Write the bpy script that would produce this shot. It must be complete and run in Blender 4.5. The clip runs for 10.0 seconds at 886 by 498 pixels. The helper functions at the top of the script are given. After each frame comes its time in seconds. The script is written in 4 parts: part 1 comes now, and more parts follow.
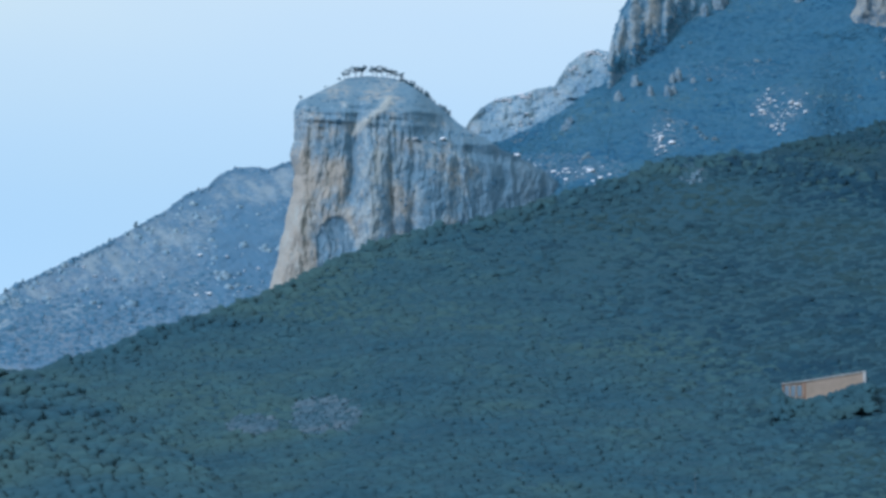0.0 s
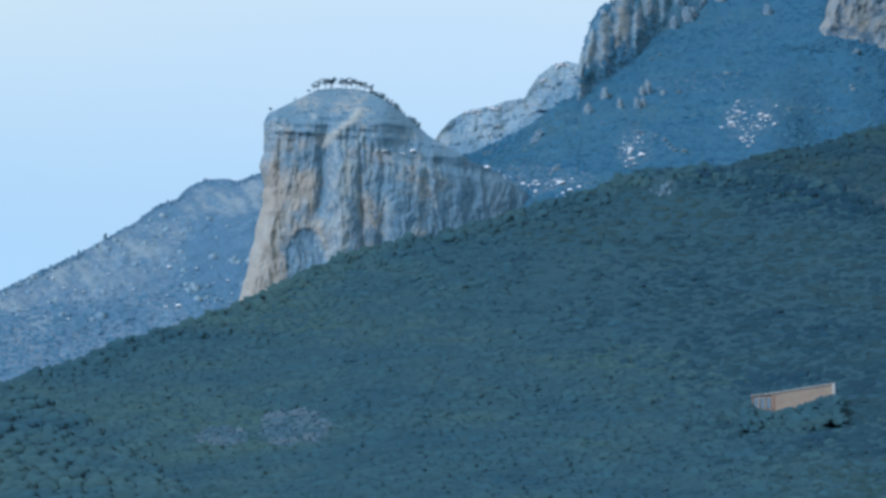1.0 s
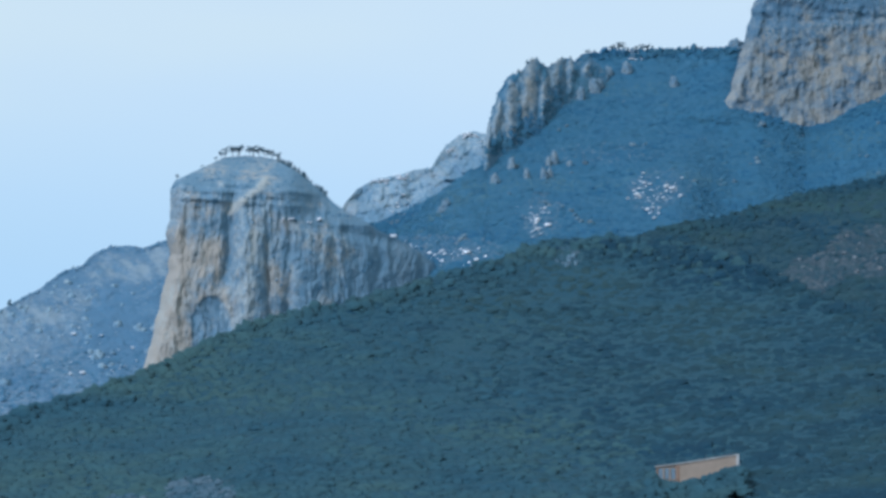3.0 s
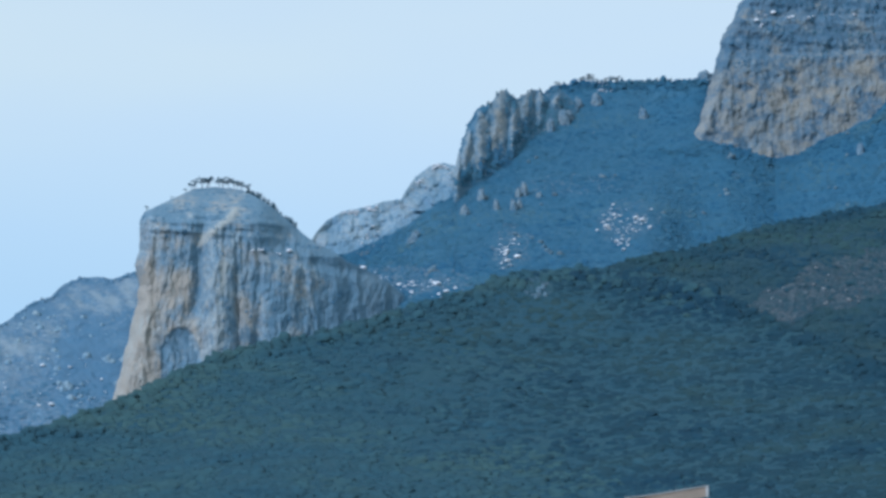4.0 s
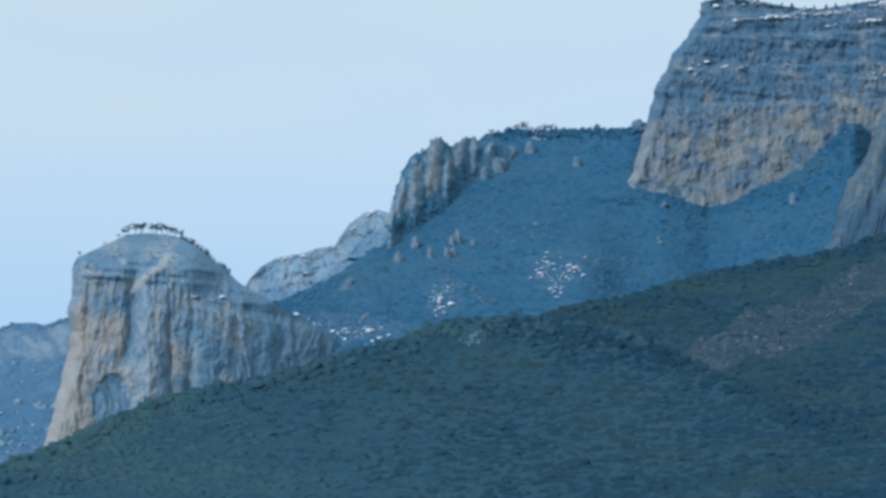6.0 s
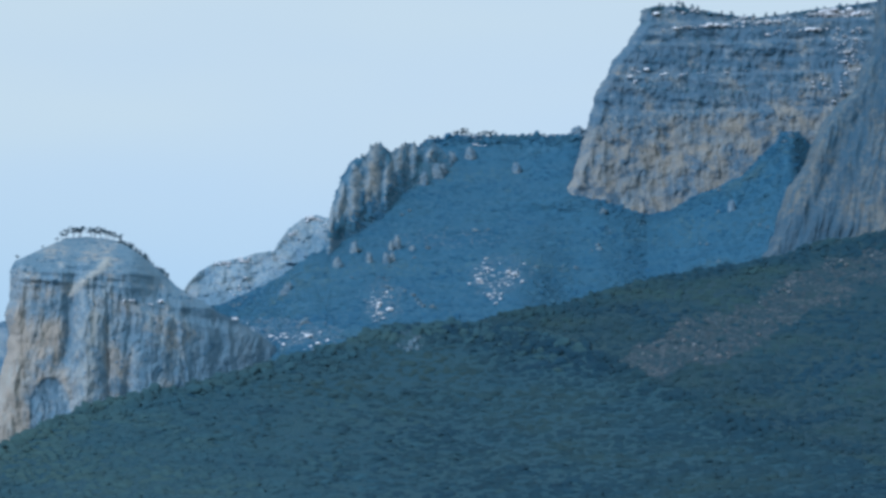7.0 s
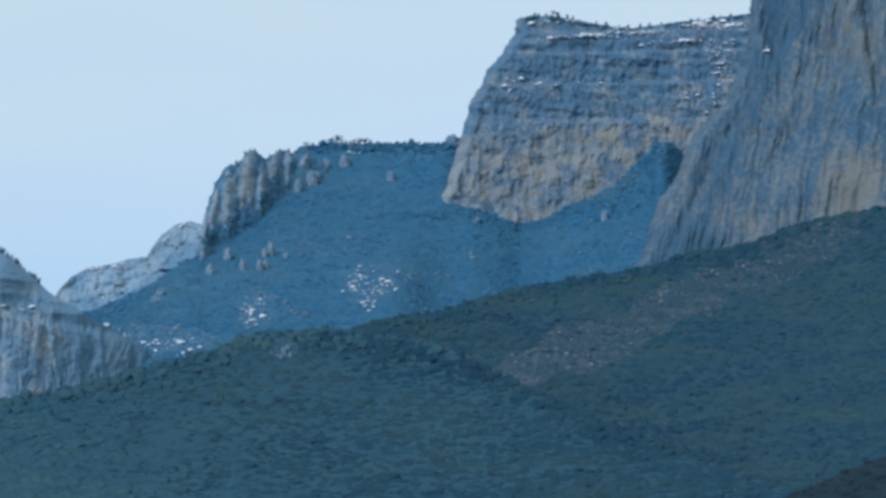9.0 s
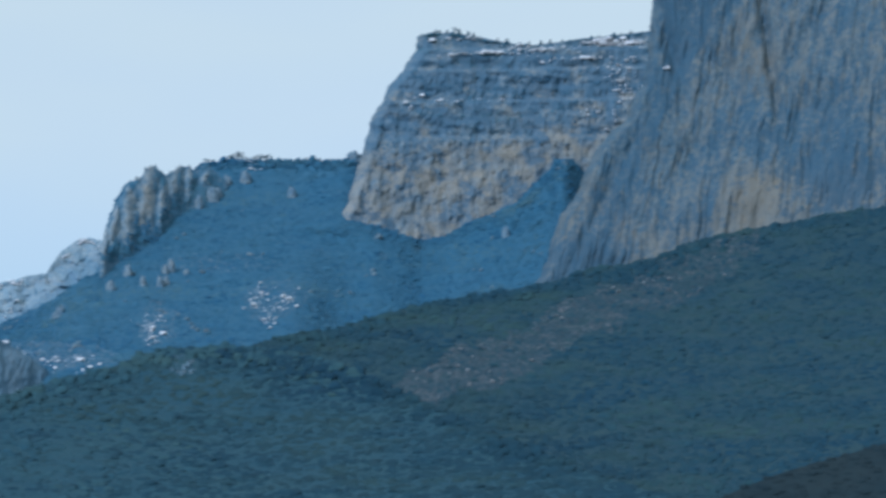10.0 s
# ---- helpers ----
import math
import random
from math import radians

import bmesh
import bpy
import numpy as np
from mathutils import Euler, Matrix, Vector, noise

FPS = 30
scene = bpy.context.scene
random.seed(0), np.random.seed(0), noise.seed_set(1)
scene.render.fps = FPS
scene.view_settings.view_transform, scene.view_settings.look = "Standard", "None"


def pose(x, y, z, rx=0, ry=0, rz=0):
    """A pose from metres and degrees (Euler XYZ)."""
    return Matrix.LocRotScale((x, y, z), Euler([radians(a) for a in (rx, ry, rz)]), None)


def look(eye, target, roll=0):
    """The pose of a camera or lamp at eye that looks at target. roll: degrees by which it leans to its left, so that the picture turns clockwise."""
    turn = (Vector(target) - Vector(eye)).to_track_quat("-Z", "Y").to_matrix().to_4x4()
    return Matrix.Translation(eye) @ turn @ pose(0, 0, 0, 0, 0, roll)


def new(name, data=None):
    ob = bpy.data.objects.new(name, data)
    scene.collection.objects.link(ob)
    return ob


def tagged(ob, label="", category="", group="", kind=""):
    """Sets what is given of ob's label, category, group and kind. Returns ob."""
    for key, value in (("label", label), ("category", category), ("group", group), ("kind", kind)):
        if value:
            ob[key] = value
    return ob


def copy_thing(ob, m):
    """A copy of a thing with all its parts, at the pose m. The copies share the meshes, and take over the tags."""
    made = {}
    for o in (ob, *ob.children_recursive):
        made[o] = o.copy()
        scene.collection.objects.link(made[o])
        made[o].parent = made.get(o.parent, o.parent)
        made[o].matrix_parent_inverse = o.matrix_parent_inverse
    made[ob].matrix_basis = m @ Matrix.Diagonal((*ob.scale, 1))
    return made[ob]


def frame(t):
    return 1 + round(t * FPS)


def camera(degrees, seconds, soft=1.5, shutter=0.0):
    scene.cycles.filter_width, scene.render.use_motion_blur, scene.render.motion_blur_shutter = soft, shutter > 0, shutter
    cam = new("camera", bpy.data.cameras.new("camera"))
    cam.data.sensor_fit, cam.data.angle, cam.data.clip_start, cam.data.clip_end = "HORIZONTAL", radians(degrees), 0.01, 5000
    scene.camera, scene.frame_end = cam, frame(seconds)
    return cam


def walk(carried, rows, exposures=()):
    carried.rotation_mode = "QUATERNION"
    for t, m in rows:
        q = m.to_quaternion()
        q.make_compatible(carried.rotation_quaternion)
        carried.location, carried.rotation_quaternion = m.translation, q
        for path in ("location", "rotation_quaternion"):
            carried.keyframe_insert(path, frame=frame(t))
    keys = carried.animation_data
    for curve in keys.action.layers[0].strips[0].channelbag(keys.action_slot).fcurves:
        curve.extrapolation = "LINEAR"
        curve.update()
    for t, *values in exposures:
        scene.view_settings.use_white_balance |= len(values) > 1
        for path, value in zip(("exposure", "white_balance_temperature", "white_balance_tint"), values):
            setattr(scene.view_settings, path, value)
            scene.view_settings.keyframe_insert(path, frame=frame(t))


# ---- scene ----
# A long lens on the shore, panning right and up over a forested hill to the cliffs of a coastal range.
EYE = 6.0
ROWS = [  # seconds, turn to the right, look up, roll
    (0.0, 0.000, 7.500, 0.000), (0.5, 0.309, 7.633, -0.031), (1.0, 0.643, 7.751, -0.067),
    (1.5, 1.101, 7.944, 0.032), (2.0, 1.591, 8.213, 0.294), (2.5, 2.134, 8.683, 0.229),
    (3.0, 2.638, 9.205, 0.072), (4.5, 3.535, 10.132, 0.024), (5.0, 3.828, 10.436, 0.045),
    (5.5, 4.219, 10.700, -0.005), (7.0, 6.010, 10.984, 0.082), (7.5, 6.784, 10.972, 0.051),
    (8.0, 7.404, 10.995, -0.071), (8.5, 8.067, 11.058, -0.074), (9.0, 8.719, 11.148, 0.008),
    (9.5, 9.479, 11.274, -0.337), (10.0, 10.843, 11.490, -0.424),
]
cam = camera(18.5, 10.0, soft=3.3, shutter=0.6)
walk(cam, [(t, pose(0, 0, EYE, 90 + up, 0, -turn) @ pose(0, 0, 0, 0, 0, roll)) for t, turn, up, roll in ROWS],
     exposures=[(0.0, 0.13, 4820, 12), (4.5, 0.08, 4820, 12), (7.0, 0.0, 4820, 12), (10.0, 0.0, 4820, 12)])

# ---- sky and sun ----
SUN_AZ, SUN_EL = -130.0, 36.0      # degrees to the right of the first view, above the horizon
sky_world = bpy.data.worlds.new("sky")
scene.world = sky_world
sky_world.use_nodes = True
wt = sky_world.node_tree
for n in list(wt.nodes):
    wt.nodes.remove(n)
w_out = wt.nodes.new("ShaderNodeOutputWorld")
w_bg = wt.nodes.new("ShaderNodeBackground")
w_sky = wt.nodes.new("ShaderNodeTexSky")
w_sky.sky_type = "NISHITA"
w_sky.sun_disc = False
w_sky.sun_elevation = radians(SUN_EL)
w_sky.sun_rotation = radians(SUN_AZ)
w_sky.air_density, w_sky.dust_density, w_sky.ozone_density = 1.0, 0.6, 2.0
w_co = wt.nodes.new("ShaderNodeTexCoord")
w_map = wt.nodes.new("ShaderNodeMapping")
w_map.inputs["Scale"].default_value = (3.0, 3.0, 11.0)
w_map.inputs["Rotation"].default_value = (0.0, 0.1, 0.0)
w_noise = wt.nodes.new("ShaderNodeTexNoise")
w_noise.inputs["Scale"].default_value = 1.1
w_noise.inputs["Detail"].default_value = 3.0
w_ramp = wt.nodes.new("ShaderNodeMapRange")
w_ramp.inputs["From Min"].default_value, w_ramp.inputs["From Max"].default_value = 0.3, 0.75
w_ramp.inputs["To Min"].default_value, w_ramp.inputs["To Max"].default_value = 0.80, 0.99
w_sep = wt.nodes.new("ShaderNodeSeparateXYZ")
w_rise = wt.nodes.new("ShaderNodeMapRange")       # the veil of cloud is paler higher up
w_rise.interpolation_type = "SMOOTHSTEP"
w_rise.inputs["From Min"].default_value, w_rise.inputs["From Max"].default_value = 0.13, 0.25
w_veil = wt.nodes.new("ShaderNodeMix")
w_veil.data_type = "RGBA"
w_veil.inputs["A"].default_value = (3.35, 4.05, 3.95, 1.0)
w_veil.inputs["B"].default_value = (4.85, 4.80, 3.75, 1.0)
w_mix = wt.nodes.new("ShaderNodeMix")
w_mix.data_type = "RGBA"
wt.links.new(w_co.outputs["Generated"], w_map.inputs["Vector"])
wt.links.new(w_co.outputs["Generated"], w_sep.inputs[0])
wt.links.new(w_sep.outputs["Z"], w_rise.inputs["Value"])
wt.links.new(w_rise.outputs["Result"], w_veil.inputs["Factor"])
wt.links.new(w_veil.outputs["Result"], w_mix.inputs["B"])
wt.links.new(w_map.outputs["Vector"], w_noise.inputs["Vector"])
wt.links.new(w_noise.outputs["Fac"], w_ramp.inputs["Value"])
wt.links.new(w_ramp.outputs["Result"], w_mix.inputs["Factor"])
wt.links.new(w_sky.outputs["Color"], w_mix.inputs["A"])
wt.links.new(w_mix.outputs["Result"], w_bg.inputs["Color"])
wt.links.new(w_bg.outputs["Background"], w_out.inputs["Surface"])
w_bg.inputs["Strength"].default_value = 0.15

sun_data = bpy.data.lights.new("sun", "SUN")
sun_data.energy, sun_data.angle, sun_data.color = 2.4, radians(14.0), (1.0, 0.93, 0.84)
sun = new("sun", sun_data)
sa, se = radians(SUN_AZ), radians(SUN_EL)
sun_dir = Vector((math.sin(sa) * math.cos(se), math.cos(sa) * math.cos(se), math.sin(se)))
sun.matrix_world = look(sun_dir * 3000, (0, 0, 0))

# ---- numbers: noise on arrays ----
rng = np.random.default_rng(7)
GRAD = rng.normal(size=(512, 3))
GRAD /= np.linalg.norm(GRAD, axis=1)[:, None]
PERM = rng.permutation(512)


def pnoise(x, y, z):
    """Gradient noise on arrays, about -1 to 1."""
    x, y, z = np.broadcast_arrays(np.asarray(x, float), np.asarray(y, float), np.asarray(z, float))
    xi, yi, zi = np.floor(x).astype(int), np.floor(y).astype(int), np.floor(z).astype(int)
    xf, yf, zf = x - xi, y - yi, z - zi
    u, v, w = (f * f * f * (f * (f * 6 - 15) + 10) for f in (xf, yf, zf))
    total = 0.0
    for a in (0, 1):
        for b in (0, 1):
            for c in (0, 1):
                g = GRAD[PERM[(PERM[(PERM[(xi + a) & 511] + yi + b) & 511] + zi + c) & 511]]
                dot = g[..., 0] * (xf - a) + g[..., 1] * (yf - b) + g[..., 2] * (zf - c)
                total = total + dot * (u if a else 1 - u) * (v if b else 1 - v) * (w if c else 1 - w)
    return total * 1.6


def fbm(x, y, z, octaves=4):
    total, amp, f = 0.0, 0.55, 1.0
    for k in range(octaves):
        total = total + amp * pnoise(x * f + 17.3 * k, y * f + 5.1 * k, z * f + 9.7 * k)
        amp, f = amp * 0.5, f * 2.03
    return total


def ridged(x, y, z, octaves=4):
    total, amp, f = 0.0, 0.55, 1.0
    for k in range(octaves):
        total = total + amp * (1 - 2 * np.abs(pnoise(x * f + 31.7 * k, y * f + 3.3 * k, z * f + 7.9 * k)))
        amp, f = amp * 0.5, f * 2.1
    return total


def curve_at(points):
    a = np.array(points)
    return lambda v: np.interp(v, a[:, 0], a[:, 1])


def place(az, el, d):
    """A place from the turn to the right, the elevation as seen from the eye, and the distance over the ground."""
    a = np.radians(az)
    return np.stack([d * np.sin(a), d * np.cos(a), EYE + d * np.tan(np.radians(el))], -1)


def fast_mesh(name, verts, faces, smooth=True):
    """A mesh from arrays of corners and of equal-sided faces."""
    verts, faces = np.asarray(verts, np.float32), np.asarray(faces, np.int32)
    me = bpy.data.meshes.new(name)
    n, k = faces.shape
    me.vertices.add(len(verts))
    me.vertices.foreach_set("co", verts.ravel())
    me.loops.add(n * k)
    me.loops.foreach_set("vertex_index", faces.ravel())
    me.polygons.add(n)
    me.polygons.foreach_set("loop_start", np.arange(0, n * k, k, dtype=np.int32))
    me.polygons.foreach_set("use_smooth", np.full(n, smooth))
    me.update(calc_edges=True)
    me.validate()
    return me


# ---- materials ----
def material(name, colours, size=6.0, fine=0.8, rough=0.9, bump=0.5, stretch=(1, 1, 1), island=0.0, blend=(0.35, 0.65), contrast=0.25, even=0.0):
    """A rough natural surface: colours mixed by a coarse and a fine noise in metres, an optional tint by piece, and relief."""
    m = bpy.data.materials.new(name)
    m.use_nodes = True
    t = m.node_tree
    bsdf = t.nodes["Principled BSDF"]
    bsdf.inputs["Roughness"].default_value = rough
    bsdf.inputs["Specular IOR Level"].default_value = 0.2
    geo = t.nodes.new("ShaderNodeNewGeometry")
    mp = t.nodes.new("ShaderNodeMapping")
    mp.inputs["Scale"].default_value = stretch
    t.links.new(geo.outputs["Position"], mp.inputs["Vector"])

    def noise_node(metres, detail=5.0, rough_n=0.6):
        n = t.nodes.new("ShaderNodeTexNoise")
        n.inputs["Scale"].default_value = 1.0 / metres
        n.inputs["Detail"].default_value = detail
        n.inputs["Roughness"].default_value = rough_n
        t.links.new(mp.outputs["Vector"], n.inputs["Vector"])
        return n
    coarse, grain = noise_node(size), noise_node(fine)
    ramp = t.nodes.new("ShaderNodeValToRGB")
    e = ramp.color_ramp.elements
    while len(e) < len(colours):
        e.new(0.5)
    for k, c in enumerate(colours):
        e[k].position = blend[0] + (blend[1] - blend[0]) * k / max(1, len(colours) - 1)
        e[k].color = (*c, 1)
    t.links.new(coarse.outputs["Fac"], ramp.inputs["Fac"])
    shade = t.nodes.new("ShaderNodeMapRange")
    shade.inputs["From Min"].default_value, shade.inputs["From Max"].default_value = 0.3, 0.7
    shade.inputs["To Min"].default_value, shade.inputs["To Max"].default_value = 1 - contrast, 1 + contrast
    t.links.new(grain.outputs["Fac"], shade.inputs["Value"])
    value = shade.outputs["Result"]
    if island:
        vary = t.nodes.new("ShaderNodeMapRange")
        vary.inputs["To Min"].default_value, vary.inputs["To Max"].default_value = 1 - island, 1 + island
        t.links.new(geo.outputs["Random Per Island"], vary.inputs["Value"])
        mul = t.nodes.new("ShaderNodeMath")
        mul.operation = "MULTIPLY"
        t.links.new(value, mul.inputs[0])
        t.links.new(vary.outputs["Result"], mul.inputs[1])
        value = mul.outputs[0]
    scale = t.nodes.new("ShaderNodeVectorMath")
    scale.operation = "SCALE"
    t.links.new(ramp.outputs["Color"], scale.inputs[0])
    t.links.new(value, scale.inputs["Scale"])
    t.links.new(scale.outputs["Vector"], bsdf.inputs["Base Color"])
    if bump:
        b = t.nodes.new("ShaderNodeBump")
        b.inputs["Strength"].default_value = bump
        b.inputs["Distance"].default_value = fine
        t.links.new(grain.outputs["Fac"], b.inputs["Height"])
        t.links.new(b.outputs["Normal"], bsdf.inputs["Normal"])
        if even:      # loose foliage takes the light more evenly than a closed shell
            own = t.nodes.new("ShaderNodeVectorMath")
            own.operation = "SCALE"
            own.inputs["Scale"].default_value = 1 - even
            add = t.nodes.new("ShaderNodeVectorMath")
            add.inputs[1].default_value = (-0.15 * even, -0.45 * even, 0.88 * even)
            unit_n = t.nodes.new("ShaderNodeVectorMath")
            unit_n.operation = "NORMALIZE"
            t.links.new(b.outputs["Normal"], own.inputs[0])
            t.links.new(own.outputs["Vector"], add.inputs[0])
            t.links.new(add.outputs["Vector"], unit_n.inputs[0])
            t.links.new(unit_n.outputs["Vector"], bsdf.inputs["Normal"])
    return m


def rock_material(name, greys, ochre, pale, scrub, streak):
    """Weathered limestone: grey beds, water streaks, and zones of ochre rock, pale rock and scrub with ragged borders."""
    m = material(name, greys, size=6.0, fine=2.4, rough=0.92, bump=0.45, stretch=(1, 1, 0.6), blend=(0.36, 0.64), contrast=0.36)
    t = m.node_tree
    bsdf = t.nodes["Principled BSDF"]
    base = bsdf.inputs["Base Color"].links[0].from_socket
    geo = t.nodes.new("ShaderNodeNewGeometry")

    def ragged(metres, stretch, soft, zone=None, cut=1.0, most=1.0):
        """A noise that covers more where its zone is strong."""
        mp = t.nodes.new("ShaderNodeMapping")
        mp.inputs["Scale"].default_value = stretch
        n = t.nodes.new("ShaderNodeTexNoise")
        n.inputs["Scale"].default_value = 1.0 / metres
        n.inputs["Detail"].default_value = 5.0
        n.inputs["Roughness"].default_value = 0.62
        r = t.nodes.new("ShaderNodeMapRange")
        r.inputs["From Min"].default_value, r.inputs["From Max"].default_value = cut - soft, cut + soft
        r.inputs["To Max"].default_value = most
        t.links.new(geo.outputs["Position"], mp.inputs["Vector"])
        t.links.new(mp.outputs["Vector"], n.inputs["Vector"])
        value = n.outputs["Fac"]
        if zone:
            a = t.nodes.new("ShaderNodeAttribute")
            a.attribute_name = zone
            add = t.nodes.new("ShaderNodeMath")
            t.links.new(value, add.inputs[0])
            t.links.new(a.outputs["Fac"], add.inputs[1])
            value = add.outputs[0]
        t.links.new(value, r.inputs["Value"])
        return r.outputs["Result"]

    for colour, factor in ((streak, ragged(5.0, (1, 1, 0.16), 0.10, cut=0.58, most=0.6)),
                           (ochre, ragged(7.0, (1, 1, 0.4), 0.20, "ochre", most=0.75)),
                           (pale, ragged(4.5, (1, 1, 0.35), 0.12, "pale", most=0.7)),
                           (scrub, ragged(5.5, (1, 1, 1.1), 0.09, "scrub", most=0.75))):
        x = t.nodes.new("ShaderNodeMix")
        x.data_type = "RGBA"
        x.inputs["B"].default_value = (*colour, 1)
        t.links.new(factor, x.inputs["Factor"])
        t.links.new(base, x.inputs["A"])
        base = x.outputs["Result"]
    t.links.new(base, bsdf.inputs["Base Color"])
    return m


LEAVES = dict(island=0.05, bump=0.2, even=0.92, contrast=0.20, stretch=(0.7, 0.7, 1.5))
M_FOREST = material("pine_canopy", [(0.022, 0.063, 0.091), (0.030, 0.073, 0.093), (0.042, 0.085, 0.088)], size=55, fine=6.0, **LEAVES)
# Aerial haze is painted into the three distant canopies: bluer and lighter foliage.
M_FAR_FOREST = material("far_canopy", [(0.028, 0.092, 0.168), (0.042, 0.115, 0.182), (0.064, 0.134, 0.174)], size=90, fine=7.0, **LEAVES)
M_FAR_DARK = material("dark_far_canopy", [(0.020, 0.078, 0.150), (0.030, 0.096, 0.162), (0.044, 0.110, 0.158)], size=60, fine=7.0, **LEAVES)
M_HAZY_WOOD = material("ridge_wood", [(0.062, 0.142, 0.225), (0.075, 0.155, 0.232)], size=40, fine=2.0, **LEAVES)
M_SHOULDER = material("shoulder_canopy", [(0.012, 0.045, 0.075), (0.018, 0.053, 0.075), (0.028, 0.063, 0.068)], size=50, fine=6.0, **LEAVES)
# Pine canopy again, its colour darkened to paint shade on the hill's right flank.
M_DARK = material("shaded_pine_canopy", [(0.011, 0.040, 0.066), (0.016, 0.047, 0.067), (0.025, 0.056, 0.062)], size=50, fine=6.0, **LEAVES)
M_FLOOR = material("forest_floor", [(0.019, 0.060, 0.088), (0.026, 0.068, 0.088)], size=25, fine=2.0, contrast=0.12)
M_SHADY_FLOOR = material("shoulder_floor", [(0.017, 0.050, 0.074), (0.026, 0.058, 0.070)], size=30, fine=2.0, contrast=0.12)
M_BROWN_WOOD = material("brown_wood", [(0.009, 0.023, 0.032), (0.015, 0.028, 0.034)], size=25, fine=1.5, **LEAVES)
# Same haze blue as the far canopy above it.
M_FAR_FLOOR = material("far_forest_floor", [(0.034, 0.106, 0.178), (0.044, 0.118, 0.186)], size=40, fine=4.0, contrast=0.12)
M_BARE = material("bare_twigs", [(0.034, 0.062, 0.082), (0.054, 0.078, 0.096), (0.086, 0.104, 0.118)], size=16, fine=1.2, island=0.25, bump=0.2, even=0.85, contrast=0.2)
M_PALE = material("pale_twigs", [(0.046, 0.092, 0.126), (0.064, 0.108, 0.140), (0.092, 0.128, 0.155)], size=12, fine=1.2, island=0.12, bump=0.2, even=0.9, contrast=0.15)
M_SCREE = material("scree", [(0.13, 0.15, 0.165), (0.19, 0.20, 0.205)], size=10, fine=1.0, island=0.3)
# Blue haze is mixed into the slope and limestone colours from here on.
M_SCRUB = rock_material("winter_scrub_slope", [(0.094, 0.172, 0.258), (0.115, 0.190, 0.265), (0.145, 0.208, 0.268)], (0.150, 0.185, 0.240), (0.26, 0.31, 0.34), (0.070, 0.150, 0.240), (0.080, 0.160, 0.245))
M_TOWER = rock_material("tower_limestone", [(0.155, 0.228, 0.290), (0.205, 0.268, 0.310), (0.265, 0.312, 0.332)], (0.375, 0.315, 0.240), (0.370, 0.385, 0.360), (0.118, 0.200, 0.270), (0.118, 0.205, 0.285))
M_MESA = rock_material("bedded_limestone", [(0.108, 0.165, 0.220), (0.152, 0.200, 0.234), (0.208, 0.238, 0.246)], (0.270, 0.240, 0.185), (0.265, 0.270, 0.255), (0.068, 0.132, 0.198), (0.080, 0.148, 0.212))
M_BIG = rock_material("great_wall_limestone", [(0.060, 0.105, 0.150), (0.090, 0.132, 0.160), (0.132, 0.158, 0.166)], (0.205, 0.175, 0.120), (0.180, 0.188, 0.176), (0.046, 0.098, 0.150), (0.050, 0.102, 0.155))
M_CRAG = rock_material("crag_limestone", [(0.110, 0.180, 0.248), (0.150, 0.210, 0.255), (0.205, 0.245, 0.262)], (0.31, 0.28, 0.23), (0.31, 0.315, 0.30), (0.058, 0.132, 0.205), (0.085, 0.160, 0.235))
M_BOULDER = material("grey_boulders", [(0.080, 0.145, 0.200), (0.120, 0.175, 0.210), (0.185, 0.215, 0.225)], size=6, fine=1.6, contrast=0.3, island=0.2, bump=0.5)
# Most distant rock: its colours are paled further to paint the haze.
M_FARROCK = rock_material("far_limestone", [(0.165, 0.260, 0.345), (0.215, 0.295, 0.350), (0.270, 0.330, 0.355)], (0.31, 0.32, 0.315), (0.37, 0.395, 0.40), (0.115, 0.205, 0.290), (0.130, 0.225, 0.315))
M_SNOW = material("old_snow", [(0.80, 0.82, 0.84), (0.90, 0.90, 0.91)], size=6, fine=1.0, rough=0.7, bump=0.2, contrast=0.08, even=0.6)
# Brush colour shifted to blue for the haze in front of it.
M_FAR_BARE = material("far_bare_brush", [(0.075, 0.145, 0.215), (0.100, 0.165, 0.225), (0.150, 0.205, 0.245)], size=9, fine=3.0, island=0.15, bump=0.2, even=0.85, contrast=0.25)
# Bark and needles of the skyline pines are lightened and blued for haze.
M_BARK = material("pine_bark", [(0.07, 0.085, 0.10), (0.11, 0.12, 0.13)], size=1.5, fine=0.3)
M_NEEDLES = material("pine_needles", [(0.068, 0.128, 0.172), (0.084, 0.146, 0.182)], size=4, fine=0.6, island=0.2, even=0.8)
M_GROUND = material("coastal_ground", [(0.05, 0.06, 0.04), (0.09, 0.085, 0.06), (0.13, 0.12, 0.09)], size=80, fine=6.0)
M_PLASTER = material("beige_plaster", [(0.31, 0.245, 0.185), (0.35, 0.275, 0.21)], size=9, fine=2.5, rough=0.85, bump=0.05, contrast=0.1)
M_WHITE = material("white_roof_edge", [(0.40, 0.39, 0.37), (0.48, 0.47, 0.44)], size=4, fine=0.5, rough=0.6, bump=0.1)
M_BROWN = material("brown_cladding", [(0.20, 0.12, 0.08), (0.28, 0.18, 0.12)], size=3, fine=0.4, rough=0.7, bump=0.1)
M_METAL = material("grey_mast", [(0.07, 0.11, 0.13), (0.10, 0.14, 0.16)], size=2, fine=0.3, rough=0.5, bump=0.05)
M_GLASS = bpy.data.materials.new("window_glass")
M_GLASS.use_nodes = True
_g = M_GLASS.node_tree.nodes["Principled BSDF"]
_g.inputs["Base Color"].default_value = (0.16, 0.21, 0.25, 1)
_g.inputs["Roughness"].default_value = 0.06

